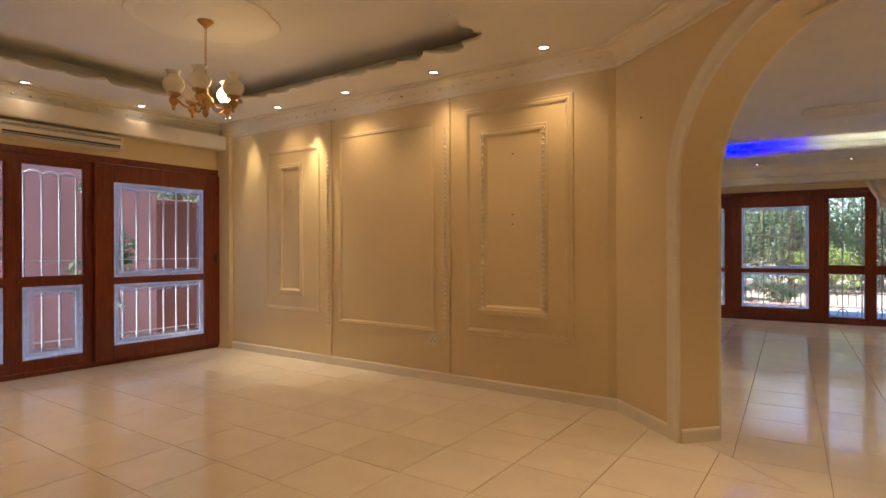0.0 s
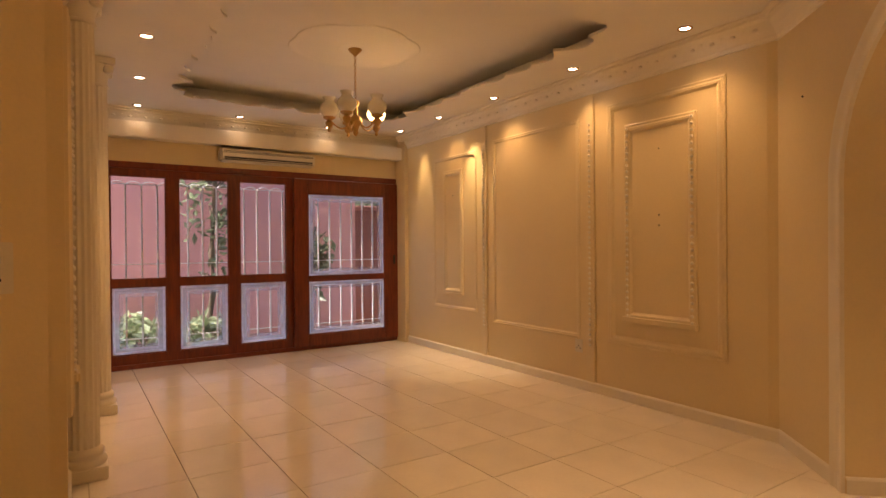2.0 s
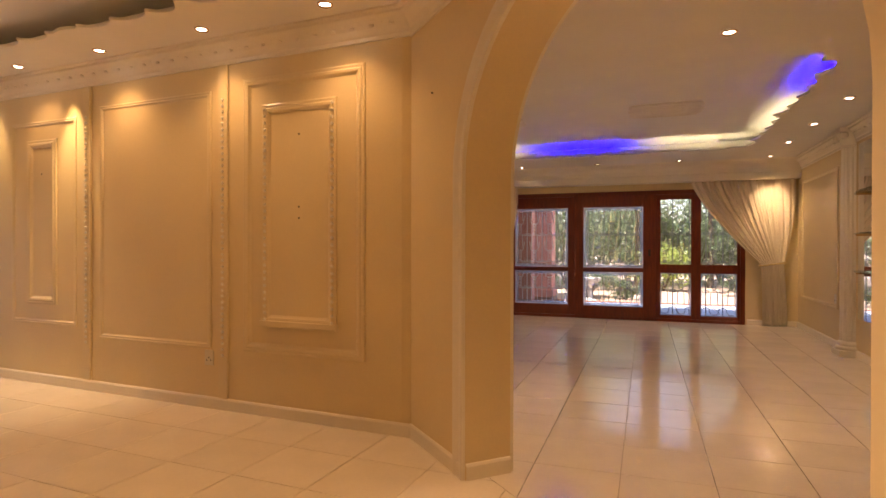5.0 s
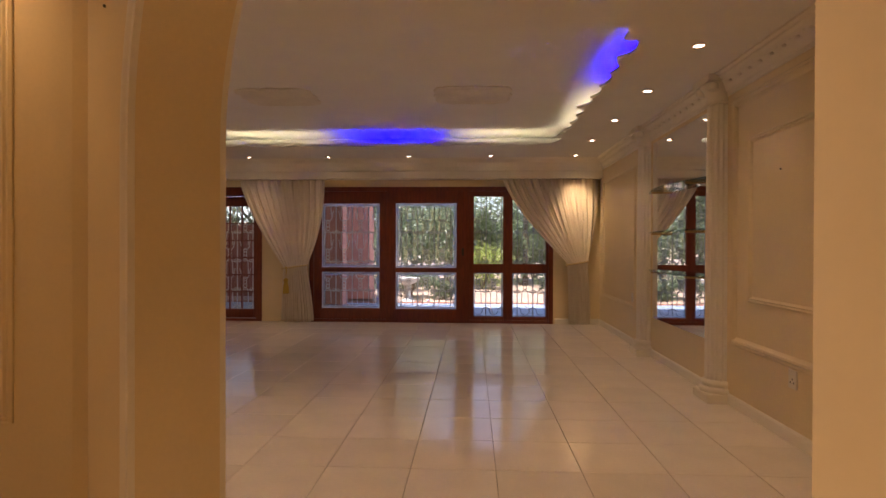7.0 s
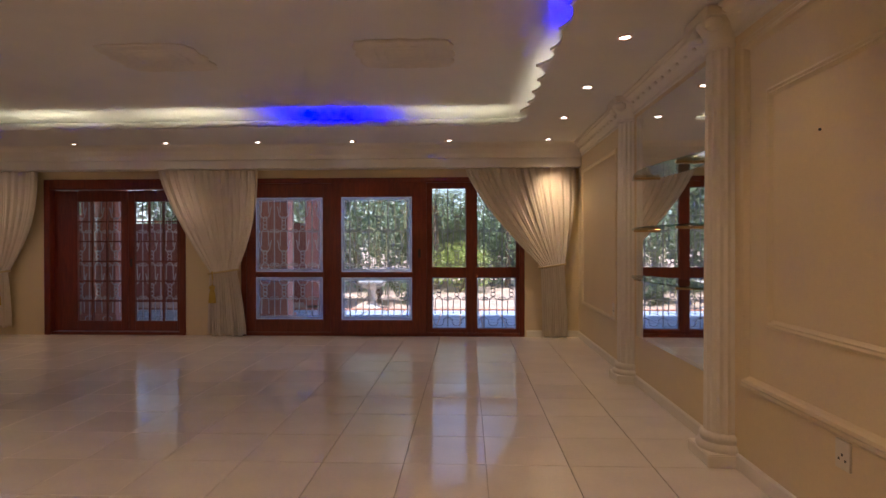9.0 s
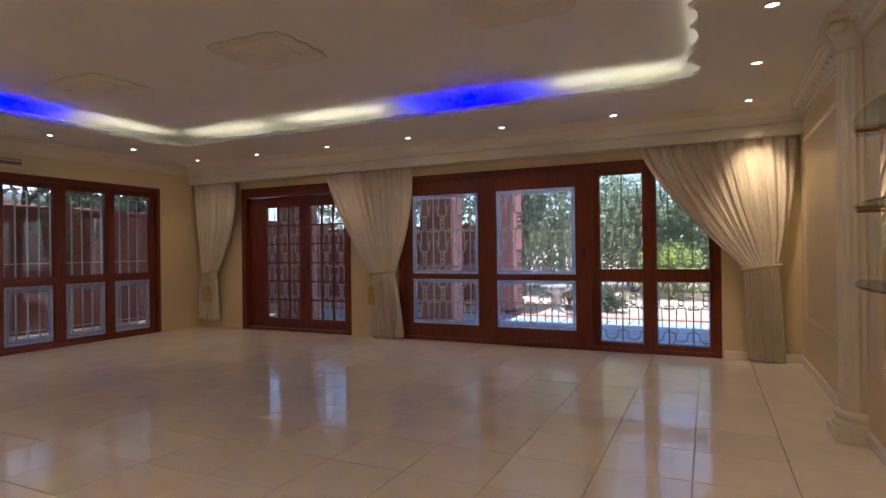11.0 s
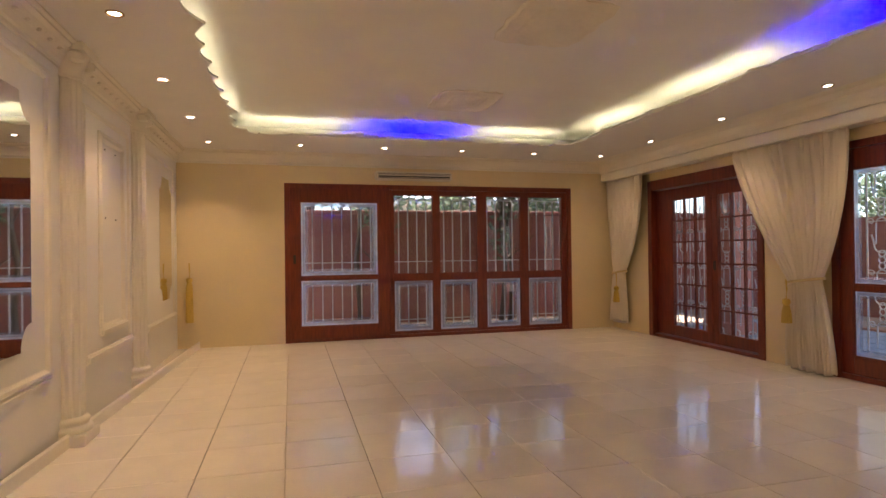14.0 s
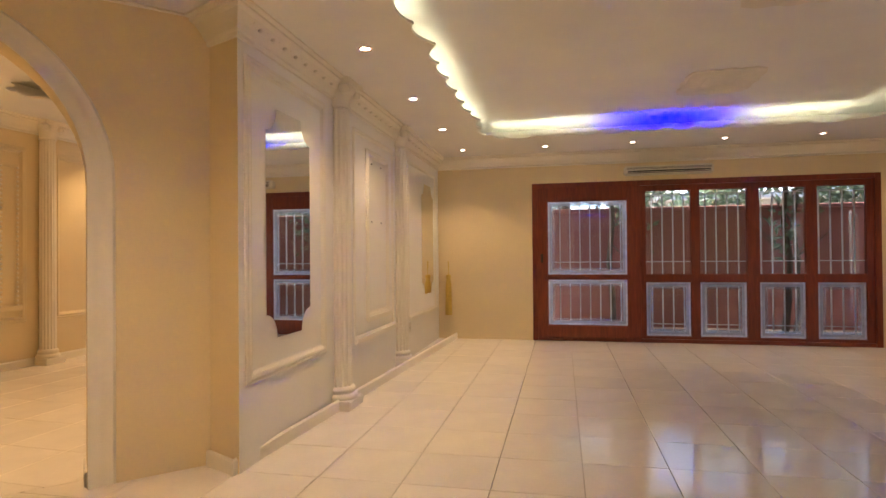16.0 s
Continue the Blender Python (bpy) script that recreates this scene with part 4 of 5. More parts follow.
# ---- air conditioners, sockets ----
def aircon(side, a0, a1, z0, z1, d):
    ac = thing("air_conditioner", "ivory wall air conditioner above the window", "air conditioner", "air conditioners")
    part("casing", bevelled(boxes(bar(side, a0, -d, z0 + 0.02, a1, 0, z1)), 0.018, 3), PLASTIC, ac)
    part("outlet", boxes(bar(side, a0 + 0.04, -d - 0.003, z0 + 0.04, a1 - 0.04, -d + 0.01, z0 + 0.075)), DARKP, ac, "dark air outlet slot")
    for q in range(3):
        part("louvre", bevelled(boxes(bar(side, a0 + 0.03, -d - 0.012, z0 + 0.012 + q * 0.018, a1 - 0.03, -d + 0.02, z0 + 0.018 + q * 0.018)), 0.002), PLASTIC, ac)
    part("grille", boxes(*[bar(side, a0 + 0.03, -d - 0.002, z1 - 0.03 - q * 0.01, a1 - 0.03, -d + 0.01, z1 - 0.026 - q * 0.01) for q in range(3)]), DARKP, ac, "dark intake slits")


aircon("west_dining", 2.56, 3.68, 2.27, 2.44, 0.15)
aircon("west_living", 7.91, 9.03, 2.24, 2.38, 0.15)


def socket(M, a, z, label, w=0.045, h=0.06, dots=3):
    bm = bmesh.new()
    p, q = M(a - w, z - h, 0.0), M(a + w, z + h, 0.01)
    s = tagged(part("wall_socket", bevelled(boxes((*p, *q)), 0.003), PLASTIC), label, "socket", "wall sockets")
    for i in range(dots):
        p, q = M(a - 0.02 + 0.02 * i - 0.005, z - 0.02 + 0.02 * (i == 1) - 0.005, 0.01), M(a - 0.02 + 0.02 * i + 0.005, z - 0.02 + 0.02 * (i == 1) + 0.005, 0.011)
        part("hole", boxes((*p, *q)), DARKP, s)
    return s


socket(on_wall("panel"), -2.3, 0.39, "ivory plastic wall socket with three holes")
socket(on_wall("mirror"), -3.75, 0.36, "ivory plastic wall socket with three holes")
socket(on_wall("east"), 6.28, 0.41, "ivory plastic wall socket with three holes")
socket(on_wall("east"), 9.85, 0.6, "ivory plastic wall socket with three holes")
sw = tagged(part("light_switch", bevelled(boxes((-1.85, 0.72, 1.12, -1.838, 0.985, 1.33)), 0.004, 2), PLASTIC), "ivory double light switch and socket plate", "light switch")
for yy in (0.79, 0.915):
    part("rocker", bevelled(boxes((-1.838, yy - 0.035, 1.24, -1.832, yy + 0.035, 1.30)), 0.002), PLASTIC, sw)
    for q in range(3):
        part("hole", boxes((-1.838, yy - 0.03 + 0.024 * q, 1.17 + 0.02 * (q == 1), -1.836, yy - 0.018 + 0.024 * q, 1.182 + 0.02 * (q == 1))), DARKP, sw)

# ---- burglar bars ----
def plain_grille(name, x, y0, y1, z0, z1, step, rails, scroll):
    g = thing(name, "white painted steel burglar bars outside a window", "burglar bars", "burglar bars", at=(x, 0, 0))
    n = int((y1 - y0) / step)
    bm = bmesh.new()
    box(bm, -0.008, -0.008, z0, 0.008, 0.008, z1)
    b = part("bar", bm, WHITEBAR, g)
    b.location.y = y0 + step / 2
    for i in range(1, n):
        o = b.copy()
        scene.collection.objects.link(o)
        o.location.y = y0 + step * (i + 0.5)
    for z in rails:
        part("rail", boxes((-0.014, y0, z - 0.006, -0.007, y1, z + 0.006)), WHITEBAR, g)
    if scroll:
        bm = bmesh.new()
        tube(bm, [(0, (step * 0.5) * math.cos(math.pi * q / 10), z1 - 0.03 + step * 0.38 * math.sin(math.pi * q / 10)) for q in range(11)], 0.006, 5)
        s = part("scroll", bm, WHITEBAR, g)
        s.location.y = y0 + step
        for i in range(2, n - 1, 1):
            o = s.copy()
            scene.collection.objects.link(o)
            o.location.y = y0 + step * i


plain_grille("burglar_grille", XD - 0.3, 1.4, 4.95, -0.06, 2.02, 0.16, (0.28, 1.12, 2.02), True)
plain_grille("burglar_grille", XL - 0.3, 6.7, 11.0, -0.06, 2.02, 0.14, (0.22, 1.09, 2.02), True)


def arc(cx, cz, r, a0, a1, n=12):
    return [(cx + r * math.cos(radians(a0 + (a1 - a0) * i / n)), 0, cz + r * math.sin(radians(a0 + (a1 - a0) * i / n))) for i in range(n + 1)]


def grille_parts(g, mat):
    """Returns put(), which places copies of one named piece of a grille."""
    made = {}

    def put(name, build, x, z):
        if name not in made:
            bm = bmesh.new()
            build(bm)
            made[name] = part(name, bm, mat, g, "", True)
            o = made[name]
        else:
            o = made[name].copy()
            scene.collection.objects.link(o)
        o.location = (x, 0, z)
    return put


def ornate_grille(x0, x1, y, z0, z1, mat, label):
    """Bars; between them a foot row of open rings, then rows of arches, ring chains and hoops."""
    g = thing("ornate_grille", label, "burglar bars", "ornate grilles", at=(0, y, 0))
    put = grille_parts(g, mat)
    n = max(1, round((x1 - x0) / 0.285))
    step = (x1 - x0) / n
    P, foot = 0.49, 0.34
    for i in range(n + 1):
        put("bar", lambda bm: box(bm, -0.008, -0.004, z0, 0.008, 0.004, z1), x0 + step * i, 0)
    for i in range(n):
        x = x0 + step * (i + 0.5)
        put("foot_ring", lambda bm: tube(bm, arc(0, 0, 0.07, -200, 20, 16), 0.007, 6), x, z0 + 0.2)
        put("ring", lambda bm: tube(bm, arc(0, 0, 0.03, 0, 337, 15), 0.007, 6, True), x, z0 + 0.07)
        for sg in (-1, 1):
            put("wave_east" if sg > 0 else "wave_west", lambda bm: tube(bm, [(sg * (0.066 + (step * 0.5 - 0.066) * t / 6), 0, 0.022 + 0.028 * math.sin(math.pi * t / 12)) for t in range(7)], 0.007, 6), x, z0 + 0.2)
        for k in range(4):
            z = foot + P * k
            put("arch_bar", lambda bm: tube(bm, [(-0.055, 0, -0.07)] + list(reversed(arc(0, P * 0.26, 0.05, 0, 180))) + [(0.055, 0, -0.07)], 0.007, 6), x, z)
            if k == 3:
                break
            for q in range(3):
                put("ring", None, x, z + 0.215 + 0.058 * q)
            put("hoop", lambda bm: tube(bm, [(-0.095, 0, 0.1), (-0.078, 0, 0.04)] + arc(0, 0, 0.072, 180, 360) + [(0.078, 0, 0.04), (0.095, 0, 0.1)], 0.007, 6), x, z + P * 0.84)
            for sg in (-1, 1):
                put("scroll_east" if sg > 0 else "scroll_west", lambda bm: tube(bm, [(sg * 0.034 * (1 - t / 20) * math.cos(t * 0.5), 0, 0.034 * (1 - t / 20) * math.sin(t * 0.5)) for t in range(15)], 0.006, 5), x + sg * 0.1, z + P * 0.3)
    for z in (z0 + 0.012, foot + P * 0.3, foot + P * 1.3, foot + P * 2.3, z1):
        part("rail", boxes((x0, -0.008, z - 0.005, x1, -0.0045, z + 0.005)), mat, g)


ornate_grille(-1.5, 1.0, YF + 0.34, -0.03, 2.1, WHITEBAR, "pale scrolled iron grille outside the sliding doors")
ornate_grille(1.05, 2.35, YF + 0.34, -0.03, 2.1, GREYBAR, "grey scrolled iron grille outside the side window")
ornate_grille(-4.3, -2.4, YF + 0.38, -0.03, 2.1, WHITEBAR, "pale scrolled iron grille outside the french doors")

# ---- outside ----
structure("ground", boxes((-300, -300, -0.5, 300, 300, -0.11)), SOIL, "bare garden soil with leaf litter", "ground")
structure("patio", boxes((-5.6, 11.99, -0.3, 3.4, 15.15, -0.045)), SOIL, "mortar bed of a paved patio", "patio")
structure("path_west", boxes((-7.3, 0.6, -0.3, -5.88, 12.0, -0.06)), PATIO, "grey paved strip between house and wall", "path")
# Unseen eave added to keep the strip by the west wall dark.
structure("roof_eave", bevelled(boxes((-7.9, 5.7, 2.95, -5.64, 12.3, 3.1)), 0.01), CREAM, "unseen eave slab added to shade the west strip", "eave")
# Unseen roof, inferred from the pillars, widened to shade them and the end wall.
structure("veranda_roof", bevelled(boxes((-8.2, 12.96, 3.2, -1.28, 16.9, 3.36)), 0.01), CREAM, "unseen plain veranda roof slab on pillars, stretched for shade", "roof")
structure("kerb_garden", bevelled(boxes((-5.6, 15.15, -0.3, 9.5, 15.32, -0.01)), 0.015, 2), KERB, "low terracotta garden kerb", "kerb")
structure("garden_wall_dining", bevelled(boxes((-7.85, -3, -0.2, -7.6, 5.6, 2.6)), 0.01), PINK, "tall pink terracotta rendered boundary wall", "garden wall")
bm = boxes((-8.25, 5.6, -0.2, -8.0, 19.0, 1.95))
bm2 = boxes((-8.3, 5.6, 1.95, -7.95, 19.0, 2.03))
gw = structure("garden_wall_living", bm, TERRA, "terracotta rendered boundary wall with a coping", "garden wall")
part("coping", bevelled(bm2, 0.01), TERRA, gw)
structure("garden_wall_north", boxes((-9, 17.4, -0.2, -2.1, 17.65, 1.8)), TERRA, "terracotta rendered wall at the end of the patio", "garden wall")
for x, y, hx, hy in ((-1.6, 13.12, 0.29, 0.18), (-4.45, 13.12, 0.29, 0.18), (-1.68, 16.5, 0.28, 0.3)):
    pil = thing("veranda_pillar", "rectangular salmon pink veranda pillar on the patio", "pillar", "veranda pillars", at=(x, y, 0))
    part("shaft", bevelled(boxes((-hx, -hy, -0.05, hx, hy, 3.2)), 0.01), SALMON, pil)
    part("plinth", bevelled(boxes((-hx - 0.03, -hy - 0.03, -0.05, hx + 0.03, hy + 0.03, 0.14)), 0.012), SALMON, pil)
hs = thing("neighbour_house", "white roofed house beyond the boundary wall", "house", at=(-16.0, 13.0, 0))
part("wall", boxes((-2.5, -4, 0, 2.5, 4, 2.6)), STONE, hs)
bm = bmesh.new()
prism(bm, [(-3, -4.5), (3, -4.5), (3, 4.5), (-3, 4.5)], 2.6, 2.75)
v = [bm.verts.new(c) for c in ((-3, -4.5, 2.75), (3, -4.5, 2.75), (3, 4.5, 2.75), (-3, 4.5, 2.75), (0, -4.5, 4.1), (0, 4.5, 4.1))]
for f in ((0, 1, 4), (1, 2, 5, 4), (2, 3, 5), (3, 0, 4, 5)):
    bm.faces.new([v[i] for i in f])
part("roof", bm, ROOFW, hs)

rng = random.Random(7)


def leaf_cloud(bm, centre, radii, n, size, narrow=0.45, droop=0.0, shell=0.35):
    """Many small folded leaves scattered in clumps through an uneven crown."""
    cx, cy, cz = centre
    clumps = []
    for _ in range(max(4, n // 45)):
        d = Vector((rng.gauss(0, 1), rng.gauss(0, 1), rng.gauss(0, 1))).normalized() * (shell + (1 - shell) * rng.random()) * rng.uniform(0.7, 1.15)
        clumps.append(Vector((cx + d.x * radii[0], cy + d.y * radii[1], cz + d.z * radii[2])))
    for _ in range(n):
        c = rng.choice(clumps)
        p = c + Vector((rng.gauss(0, 0.16) * radii[0], rng.gauss(0, 0.16) * radii[1], rng.gauss(0, 0.16) * radii[2]))
        d = Vector((rng.gauss(0, 1), rng.gauss(0, 1), rng.gauss(0, 0.7) - droop)).normalized()
        s = d.cross(Vector((rng.gauss(0, 1), rng.gauss(0, 1), rng.gauss(0, 1)))).normalized()
        L = size * rng.uniform(0.6, 1.3)
        w = L * narrow * 0.5
        up = d.cross(s) * w * 0.4
        a, b, t = bm.verts.new(p), bm.verts.new(p + d * L * 0.5 + s * w + up), bm.verts.new(p + d * L)
        e = bm.verts.new(p + d * L * 0.5 - s * w + up)
        bm.faces.new((a, b, t))
        bm.faces.new((a, t, e))


def tree(x, y, h, r, n, size, mat, label, lean=0.0, trunk=0.08):
    t = thing("tree", label, "tree", "garden trees", at=(x, y, -0.15))
    bm = bmesh.new()
    pts = [(lean * q / 6 + rng.uniform(-0.06, 0.06), rng.uniform(-0.06, 0.06), h * 0.8 * q / 6) for q in range(7)]
    tube(bm, pts, [trunk * (1 - 0.75 * q / 6) + 0.012 for q in range(7)], 8)
    for q in range(7):
        k = rng.randint(2, 5)
        a, L = rng.uniform(0, 6.28), r * rng.uniform(0.5, 0.9)
        p = Vector(pts[k])
        tube(bm, [p, p + Vector((math.cos(a) * L * 0.5, math.sin(a) * L * 0.5, L * 0.35)), p + Vector((math.cos(a) * L, math.sin(a) * L, L * 0.8))], [trunk * 0.4, trunk * 0.25, 0.008], 6)
    part("trunk", bm, BARK, t, "", True)
    bm = bmesh.new()
    leaf_cloud(bm, (lean, 0, h * 0.68), (r, r, h * 0.36), n, size)
    part("crown", bm, mat, t)
    return t


def bush(x, y, rx, h, n, size, mat, label, narrow=0.45):
    t = thing("shrub", label, "shrub", "garden shrubs", at=(x, y, -0.12))
    bm = bmesh.new()
    for q in range(6):
        a = rng.uniform(0, 6.28)
        tube(bm, [(0, 0, 0), (math.cos(a) * rx * 0.3, math.sin(a) * rx * 0.3, h * 0.4), (math.cos(a) * rx * 0.6, math.sin(a) * rx * 0.6, h * 0.75)], [0.02, 0.014, 0.006], 5)
    part("stem", bm, BARK, t, "", True)
    bm = bmesh.new()
    leaf_cloud(bm, (0, 0, h * 0.52), (rx, rx * 0.9, h * 0.5), n, size, narrow)
    part("foliage", bm, mat, t)
    return t


def bamboo(x, y, n, spread, h):
    t = thing("bamboo", "dense clump of tall green bamboo", "bamboo", "bamboo clumps", at=(x, y, -0.12))
    canes, lv = bmesh.new(), bmesh.new()
    for q in range(n):
        bx, by = rng.gauss(0, spread), rng.gauss(0, spread * 0.6)
        lx, ly = bx * rng.uniform(0.4, 1.2) + rng.gauss(0, 0.3), by + rng.gauss(0, 0.25)
        hh = h * rng.uniform(0.7, 1.1)
        tube(canes, [(bx + lx * (s / 5) ** 2, by + ly * (s / 5) ** 2, hh * s / 5) for s in range(6)], [0.018 - 0.0024 * s for s in range(6)], 5)
        leaf_cloud(lv, (bx + lx * 0.5, by + ly * 0.5, hh * 0.62), (0.45, 0.45, hh * 0.42), 110, 0.17, 0.16, 0.5, 0.1)
    part("cane", canes, CANE, t, "", True)
    part("foliage", lv, LEAFB, t)


def palm(x, y, h, n, L, label):
    t = thing("palm", label, "palm", "garden palms", at=(x, y, -0.12))
    bm = bmesh.new()
    tube(bm, [(0, 0, 0), (0.03, 0.02, h * 0.5), (0.0, 0.0, h)], [0.11, 0.09, 0.08], 10)
    part("trunk", bm, BARK, t, "", True)
    bm = bmesh.new()
    for q in range(n):
        a, up = rng.uniform(0, 6.28), rng.uniform(0.1, 1.0)
        prev = None
        for s in range(15):
            u = s / 14
            p = Vector((math.cos(a) * L * u, math.sin(a) * L * u, h + up * L * u - 0.9 * L * u * u))
            if prev is not None:
                d = (p - prev).normalized()
                side = d.cross(Vector((0, 0, 1))).normalized()
                for sg in (-1, 1):
                    tip = p + side * sg * 0.34 * L * math.sin(math.pi * min(0.98, u + 0.06)) + d * 0.12 - Vector((0, 0, 0.1))
                    w = d * 0.028
                    bm.faces.new([bm.verts.new(c) for c in (p - w, p + w, tip)])
                w = side * 0.012
                bm.faces.new([bm.verts.new(c) for c in (prev - w, prev + w, p + w, p - w)])
            prev = p
    part("frond", bm, LEAF, t)


bamboo(-0.8, 19.8, 14, 0.7, 5.0)
bamboo(5.6, 19.5, 10, 0.9, 5.2)
for x, y, h in ((-3.4, 23.5, 5.0), (-1.0, 24.0, 4.4), (1.3, 23.6, 3.0), (3.4, 24.2, 3.4), (5.6, 23.4, 5.4), (8.0, 23.8, 5.0), (10.4, 23.0, 5.2)):
    bush(x, y, 1.7, h, 3000, 0.24, LEAFB, "tall dense green thicket at the end of the garden", 0.45)
palm(0.6, 21.6, 2.7, 20, 2.1, "feather palm with drooping fronds behind the patio")
palm(2.9, 22.2, 3.0, 20, 2.2, "tall feather palm with drooping fronds")
palm(-0.5, 17.2, 0.5, 14, 0.9, "small young palm in the garden bed")
bush(1.4, 20.4, 0.95, 1.4, 2800, 0.10, LEAFC, "rounded bright green clipped shrub")
for x, y, r, h, n in ((3.4, 18.9, 0.6, 0.6, 600), (0.35, 17.0, 0.45, 0.5, 500), (5.2, 17, 0.9, 1.1, 700), (4.4, 18.2, 1.0, 1.6, 800)):
    bush(x, y, r, h, n, 0.13, LEAF, "low dark green shrub in a garden bed", 0.35)
for x, y in ((-1.6, 20.6), (0.2, 22.4), (2.4, 22.6), (4.3, 21.0), (6.2, 20.6), (8.2, 21.0)):
    bush(x, y, 1.2, 2.6, 1300, 0.16, LEAFB, "tall mid green hedge shrub behind the beds", 0.4)
for x, y, h in ((-4.4, 19.6, 3.6), (-6.6, 19.4, 4.2), (-8.6, 19.0, 3.8), (-9.9, 6.3, 3.2), (-10.0, 8.6, 3.6), (-9.9, 10.1, 3.4), (-9.8, 12.4, 3.4), (-9.9, 13.8, 3.6), (-10.2, 15.2, 3.8)):
    bush(x, y, 1.25, h, 1700, 0.2, LEAF, "dense dark green shrub behind the boundary wall", 0.45)
for x, y, h, r, n in ((-2.6, 20.5, 6.5, 2.0, 2600), (-5.5, 20.0, 6.5, 2.2, 2200), (4.6, 29, 9, 3.0, 2400), (-3.0, 27, 9, 3.0, 2200)):
    tree(x, y, h, r, n, 0.30, LEAF, "leafy evergreen tree at the end of the garden", 0.2, 0.14)
for x, y, h, r, n in ((-9.6, 7.2, 5.5, 1.6, 2000), (-9.8, 11.4, 6.0, 1.8, 2200), (-10.2, 14.0, 6.0, 1.9, 2000)):
    tree(x, y, h, r, n, 0.2, LEAF, "leafy tree behind the boundary wall", 0.3, 0.12)
for y, lean in ((7.9, 0.3), (8.25, -0.2), (10.55, 0.25), (10.75, -0.1)):
    tree(-7.3, y, 4.6, 0.7, 500, 0.16, LEAF, "slender tree with bare stems by the boundary wall", lean, 0.045)
tree(-7.15, 3.1, 3.4, 0.36, 420, 0.14, LEAF, "slim leafy climber against the boundary wall", 0.05, 0.05)
tree(-7.2, 4.6, 2.2, 0.34, 380, 0.16, LEAF, "small dark leafy tree against the boundary wall", 0.05, 0.04)
for y, r, h in ((2.2, 0.42, 0.6), (3.0, 0.36, 0.5)):
    bush(-7.0, y, r, h, 420, 0.15, LEAFB, "low green plant at the foot of the wall", 0.5)
bb = thing("bird_bath", "pale cast stone bird bath in the garden bed", "bird bath", at=(-0.45, 15.95, -0.12))
bm = bmesh.new()
lathe(bm, [(0.2, 0), (0.2, 0.06), (0.12, 0.1), (0.08, 0.18), (0.08, 0.4), (0.12, 0.46)], seg=24)
part("pedestal", bm, STONE, bb, "", True)
bm = bmesh.new()
lathe(bm, [(0.12, 0.46), (0.26, 0.52), (0.3, 0.58), (0.3, 0.61), (0.27, 0.6), (0.1, 0.55)], seg=28)
part("bowl", bm, STONE, bb, "", True)

# ---- floor tiles ----
def clip(poly, f):
    out = []
    for i, p in enumerate(poly):
        q = poly[(i + 1) % len(poly)]
        a, b = f(p), f(q)
        if a >= 0:
            out.append(p)
        if (a >= 0) != (b >= 0):
            t = a / (a - b)
            out.append((p[0] + (q[0] - p[0]) * t, p[1] + (q[1] - p[1]) * t))
    return out


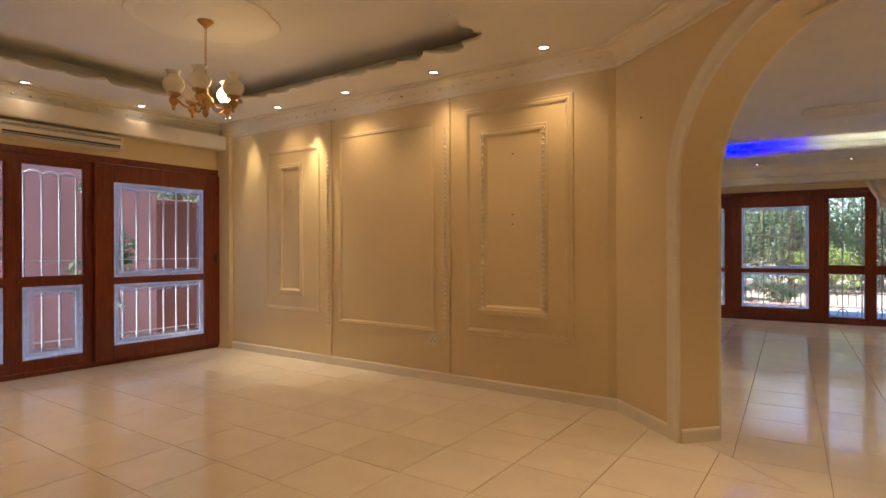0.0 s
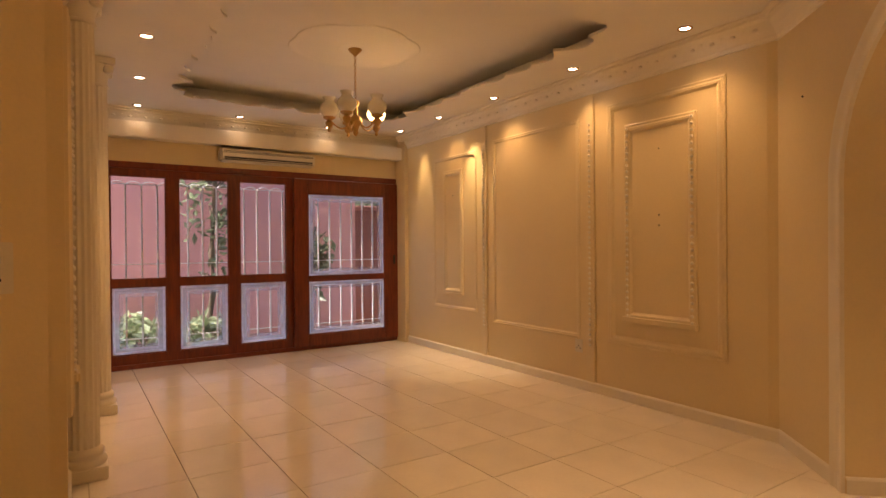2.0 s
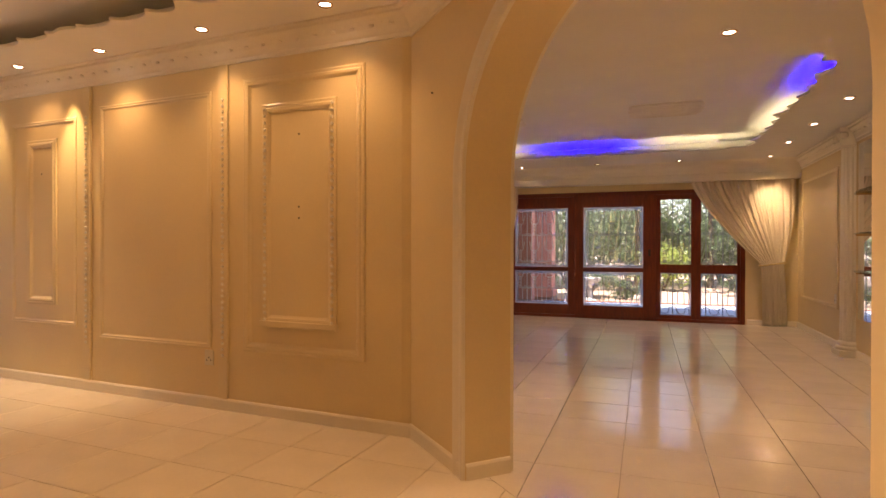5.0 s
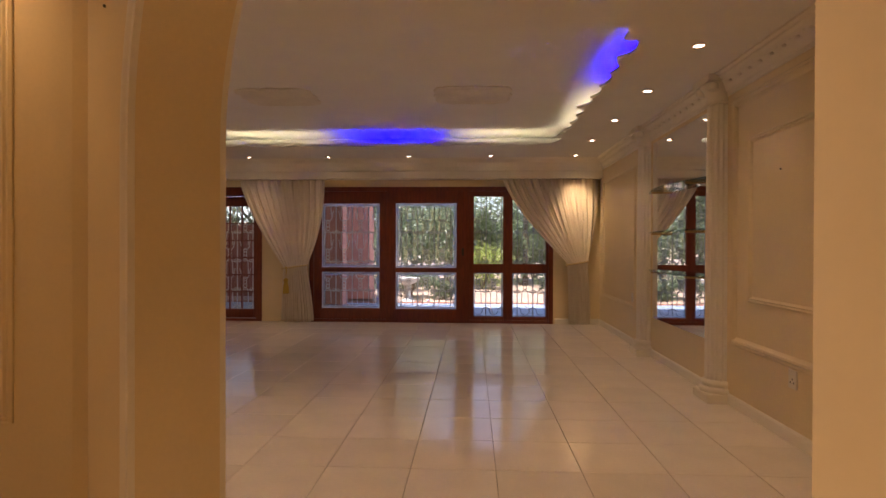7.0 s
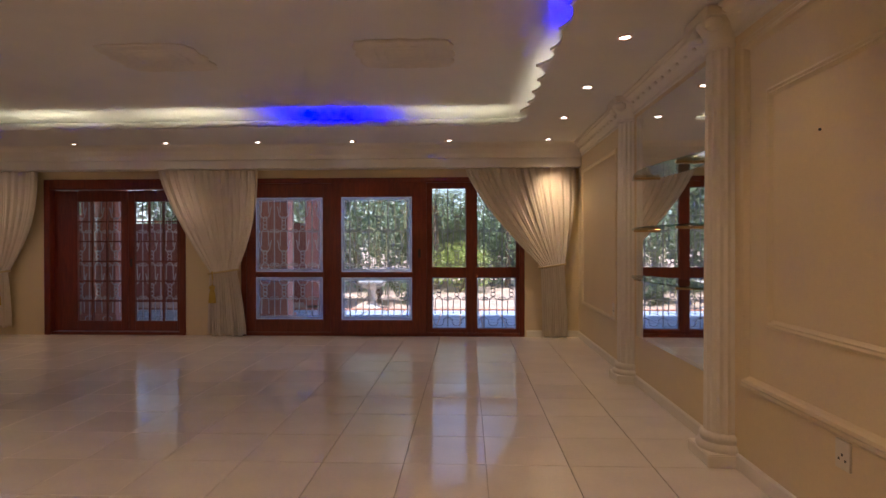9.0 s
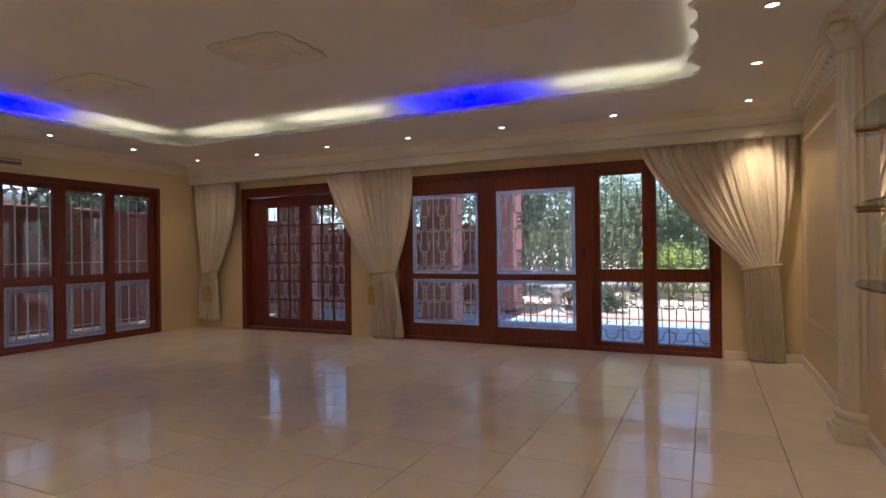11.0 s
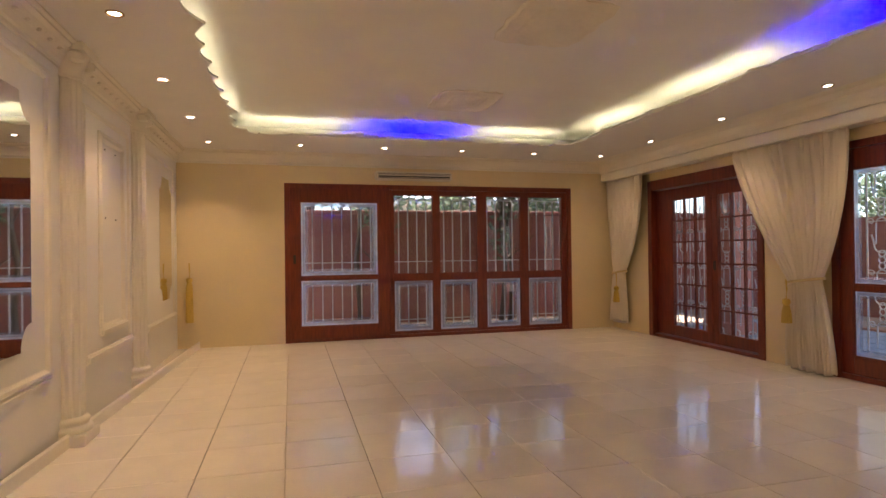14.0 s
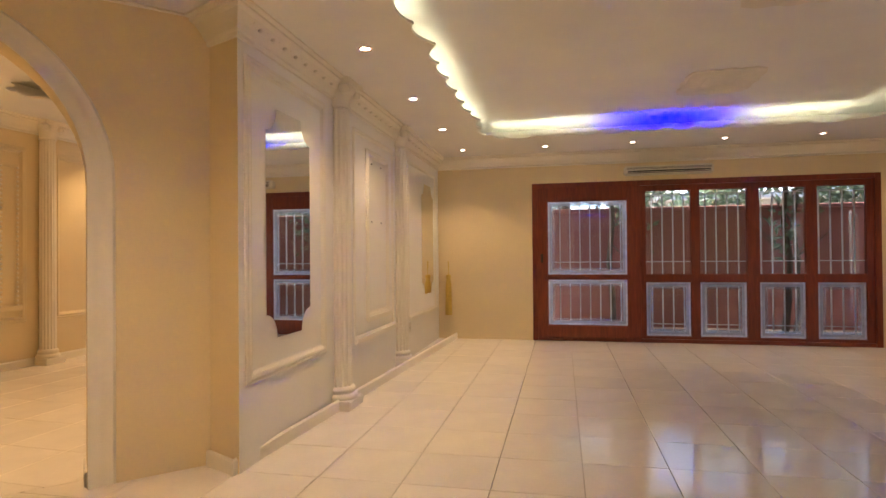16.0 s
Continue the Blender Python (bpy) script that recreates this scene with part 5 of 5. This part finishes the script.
J = 0.0022
bm = bmesh.new()
box(bm, -TILE / 2 + J, -TILE / 2 + J, -0.02, TILE / 2 - J, TILE / 2 - J, 0.0)
bmesh.ops.bevel(bm, geom=[e for e in bm.edges if all(v.co.z > -0.001 for v in e.verts)], offset=0.0015, segments=1, affect="EDGES")
tile_mesh = bpy.data.meshes.new("tile")
bmesh.ops.recalc_face_normals(bm, faces=bm.faces[:])
bm.to_mesh(tile_mesh)
bm.free()
tile_mesh.materials.append(TILES)
floor_ob = bpy.data.objects["floor"]
rest = bmesh.new()
trng = random.Random(3)
count = 0
for gx, gy, room in ((-1.20, 3.09, "dining"), (1.215, 5.752, "living")):
    for i in range(-22, 22):
        for j in range(-30, 30):
            cx, cy = gx + (i + 0.5) * TILE, gy + (j + 0.5) * TILE
            if not (-6.1 < cx < 3.5 and -2.6 < cy < 12.2):
                continue
            h = TILE / 2 - J
            sq = [(cx - h, cy - h), (cx + h, cy - h), (cx + h, cy + h), (cx - h, cy + h)]
            full = sq
            if room == "dining":
                sq = full = [(ASKEW @ Vector((x, y, 0))).to_2d()[:] for x, y in sq]
                sq = clip(clip(sq, lambda p: 5.15 - p[1]), lambda p: 4.58 - p[0] - p[1])
            else:
                sq = clip(sq, (lambda p: p[1] - 5.156) if cx < -0.6 else (lambda p: p[0] + p[1] - 4.586))
            sq = clip(clip(sq, lambda p: p[0] + 5.88), lambda p: 3.35 - p[0])
            sq = clip(clip(sq, lambda p: p[1] + 2.4), lambda p: 11.95 - p[1])
            if len(sq) < 3:
                continue
            near = (room == "dining" and -5.0 < cx < 1.5 and 1.3 < cy) or (room == "living" and -4.6 < cx and 5.4 < cy < 11.4)
            if sq == full and near and count < 300:
                o = new("tile", tile_mesh)
                o.parent = floor_ob
                o.location = (cx, cy, trng.uniform(-0.0006, 0.0006))
                if room == "dining":
                    o.matrix_basis = ASKEW @ o.matrix_basis
                count += 1
            else:
                prism(rest, sq, -0.02, 0.0)
r = part("tile_rest", rest, TILES, floor_ob)
tagged(r, "", "", "", "stuff")
prest = bmesh.new()
for i in range(24):
    for j in range(9):
        x, y = -5.55 + i * 0.37, 12.02 + j * 0.345
        box(prest, x, y, -0.06, x + 0.345, y + 0.32, -0.03)
pr = part("paver", prest, PATIO, bpy.data.objects["patio"])
tagged(pr, "", "", "", "stuff")

# ---- turn the dining room's things with the room ----
for ob in list(scene.collection.objects):
    if ob.parent or ob == cam or ob.name in ("floor", "wall_middle", "wall_arch", "trim_arch_dining", "trim_cornice_arch", "baseboard_arch", "baseboard_reveal", "wall_switch", "light_switch"):
        continue
    pts = [o.matrix_basis @ Vector(c) + ob.location * (o != ob) for o in (ob, *ob.children_recursive) if o.type == "MESH" for c in o.bound_box] or [ob.matrix_basis.translation]
    lo = Vector([min(p[i] for p in pts) for i in range(3)])
    hi = Vector([max(p[i] for p in pts) for i in range(3)])
    mid = (lo + hi) / 2
    if -6.05 < mid.x < -0.5 and 0.75 < mid.y < 5.02 and mid.z > -0.02 or ob.name == "ceiling_dining":
        ob.matrix_basis = ASKEW @ ob.matrix_basis
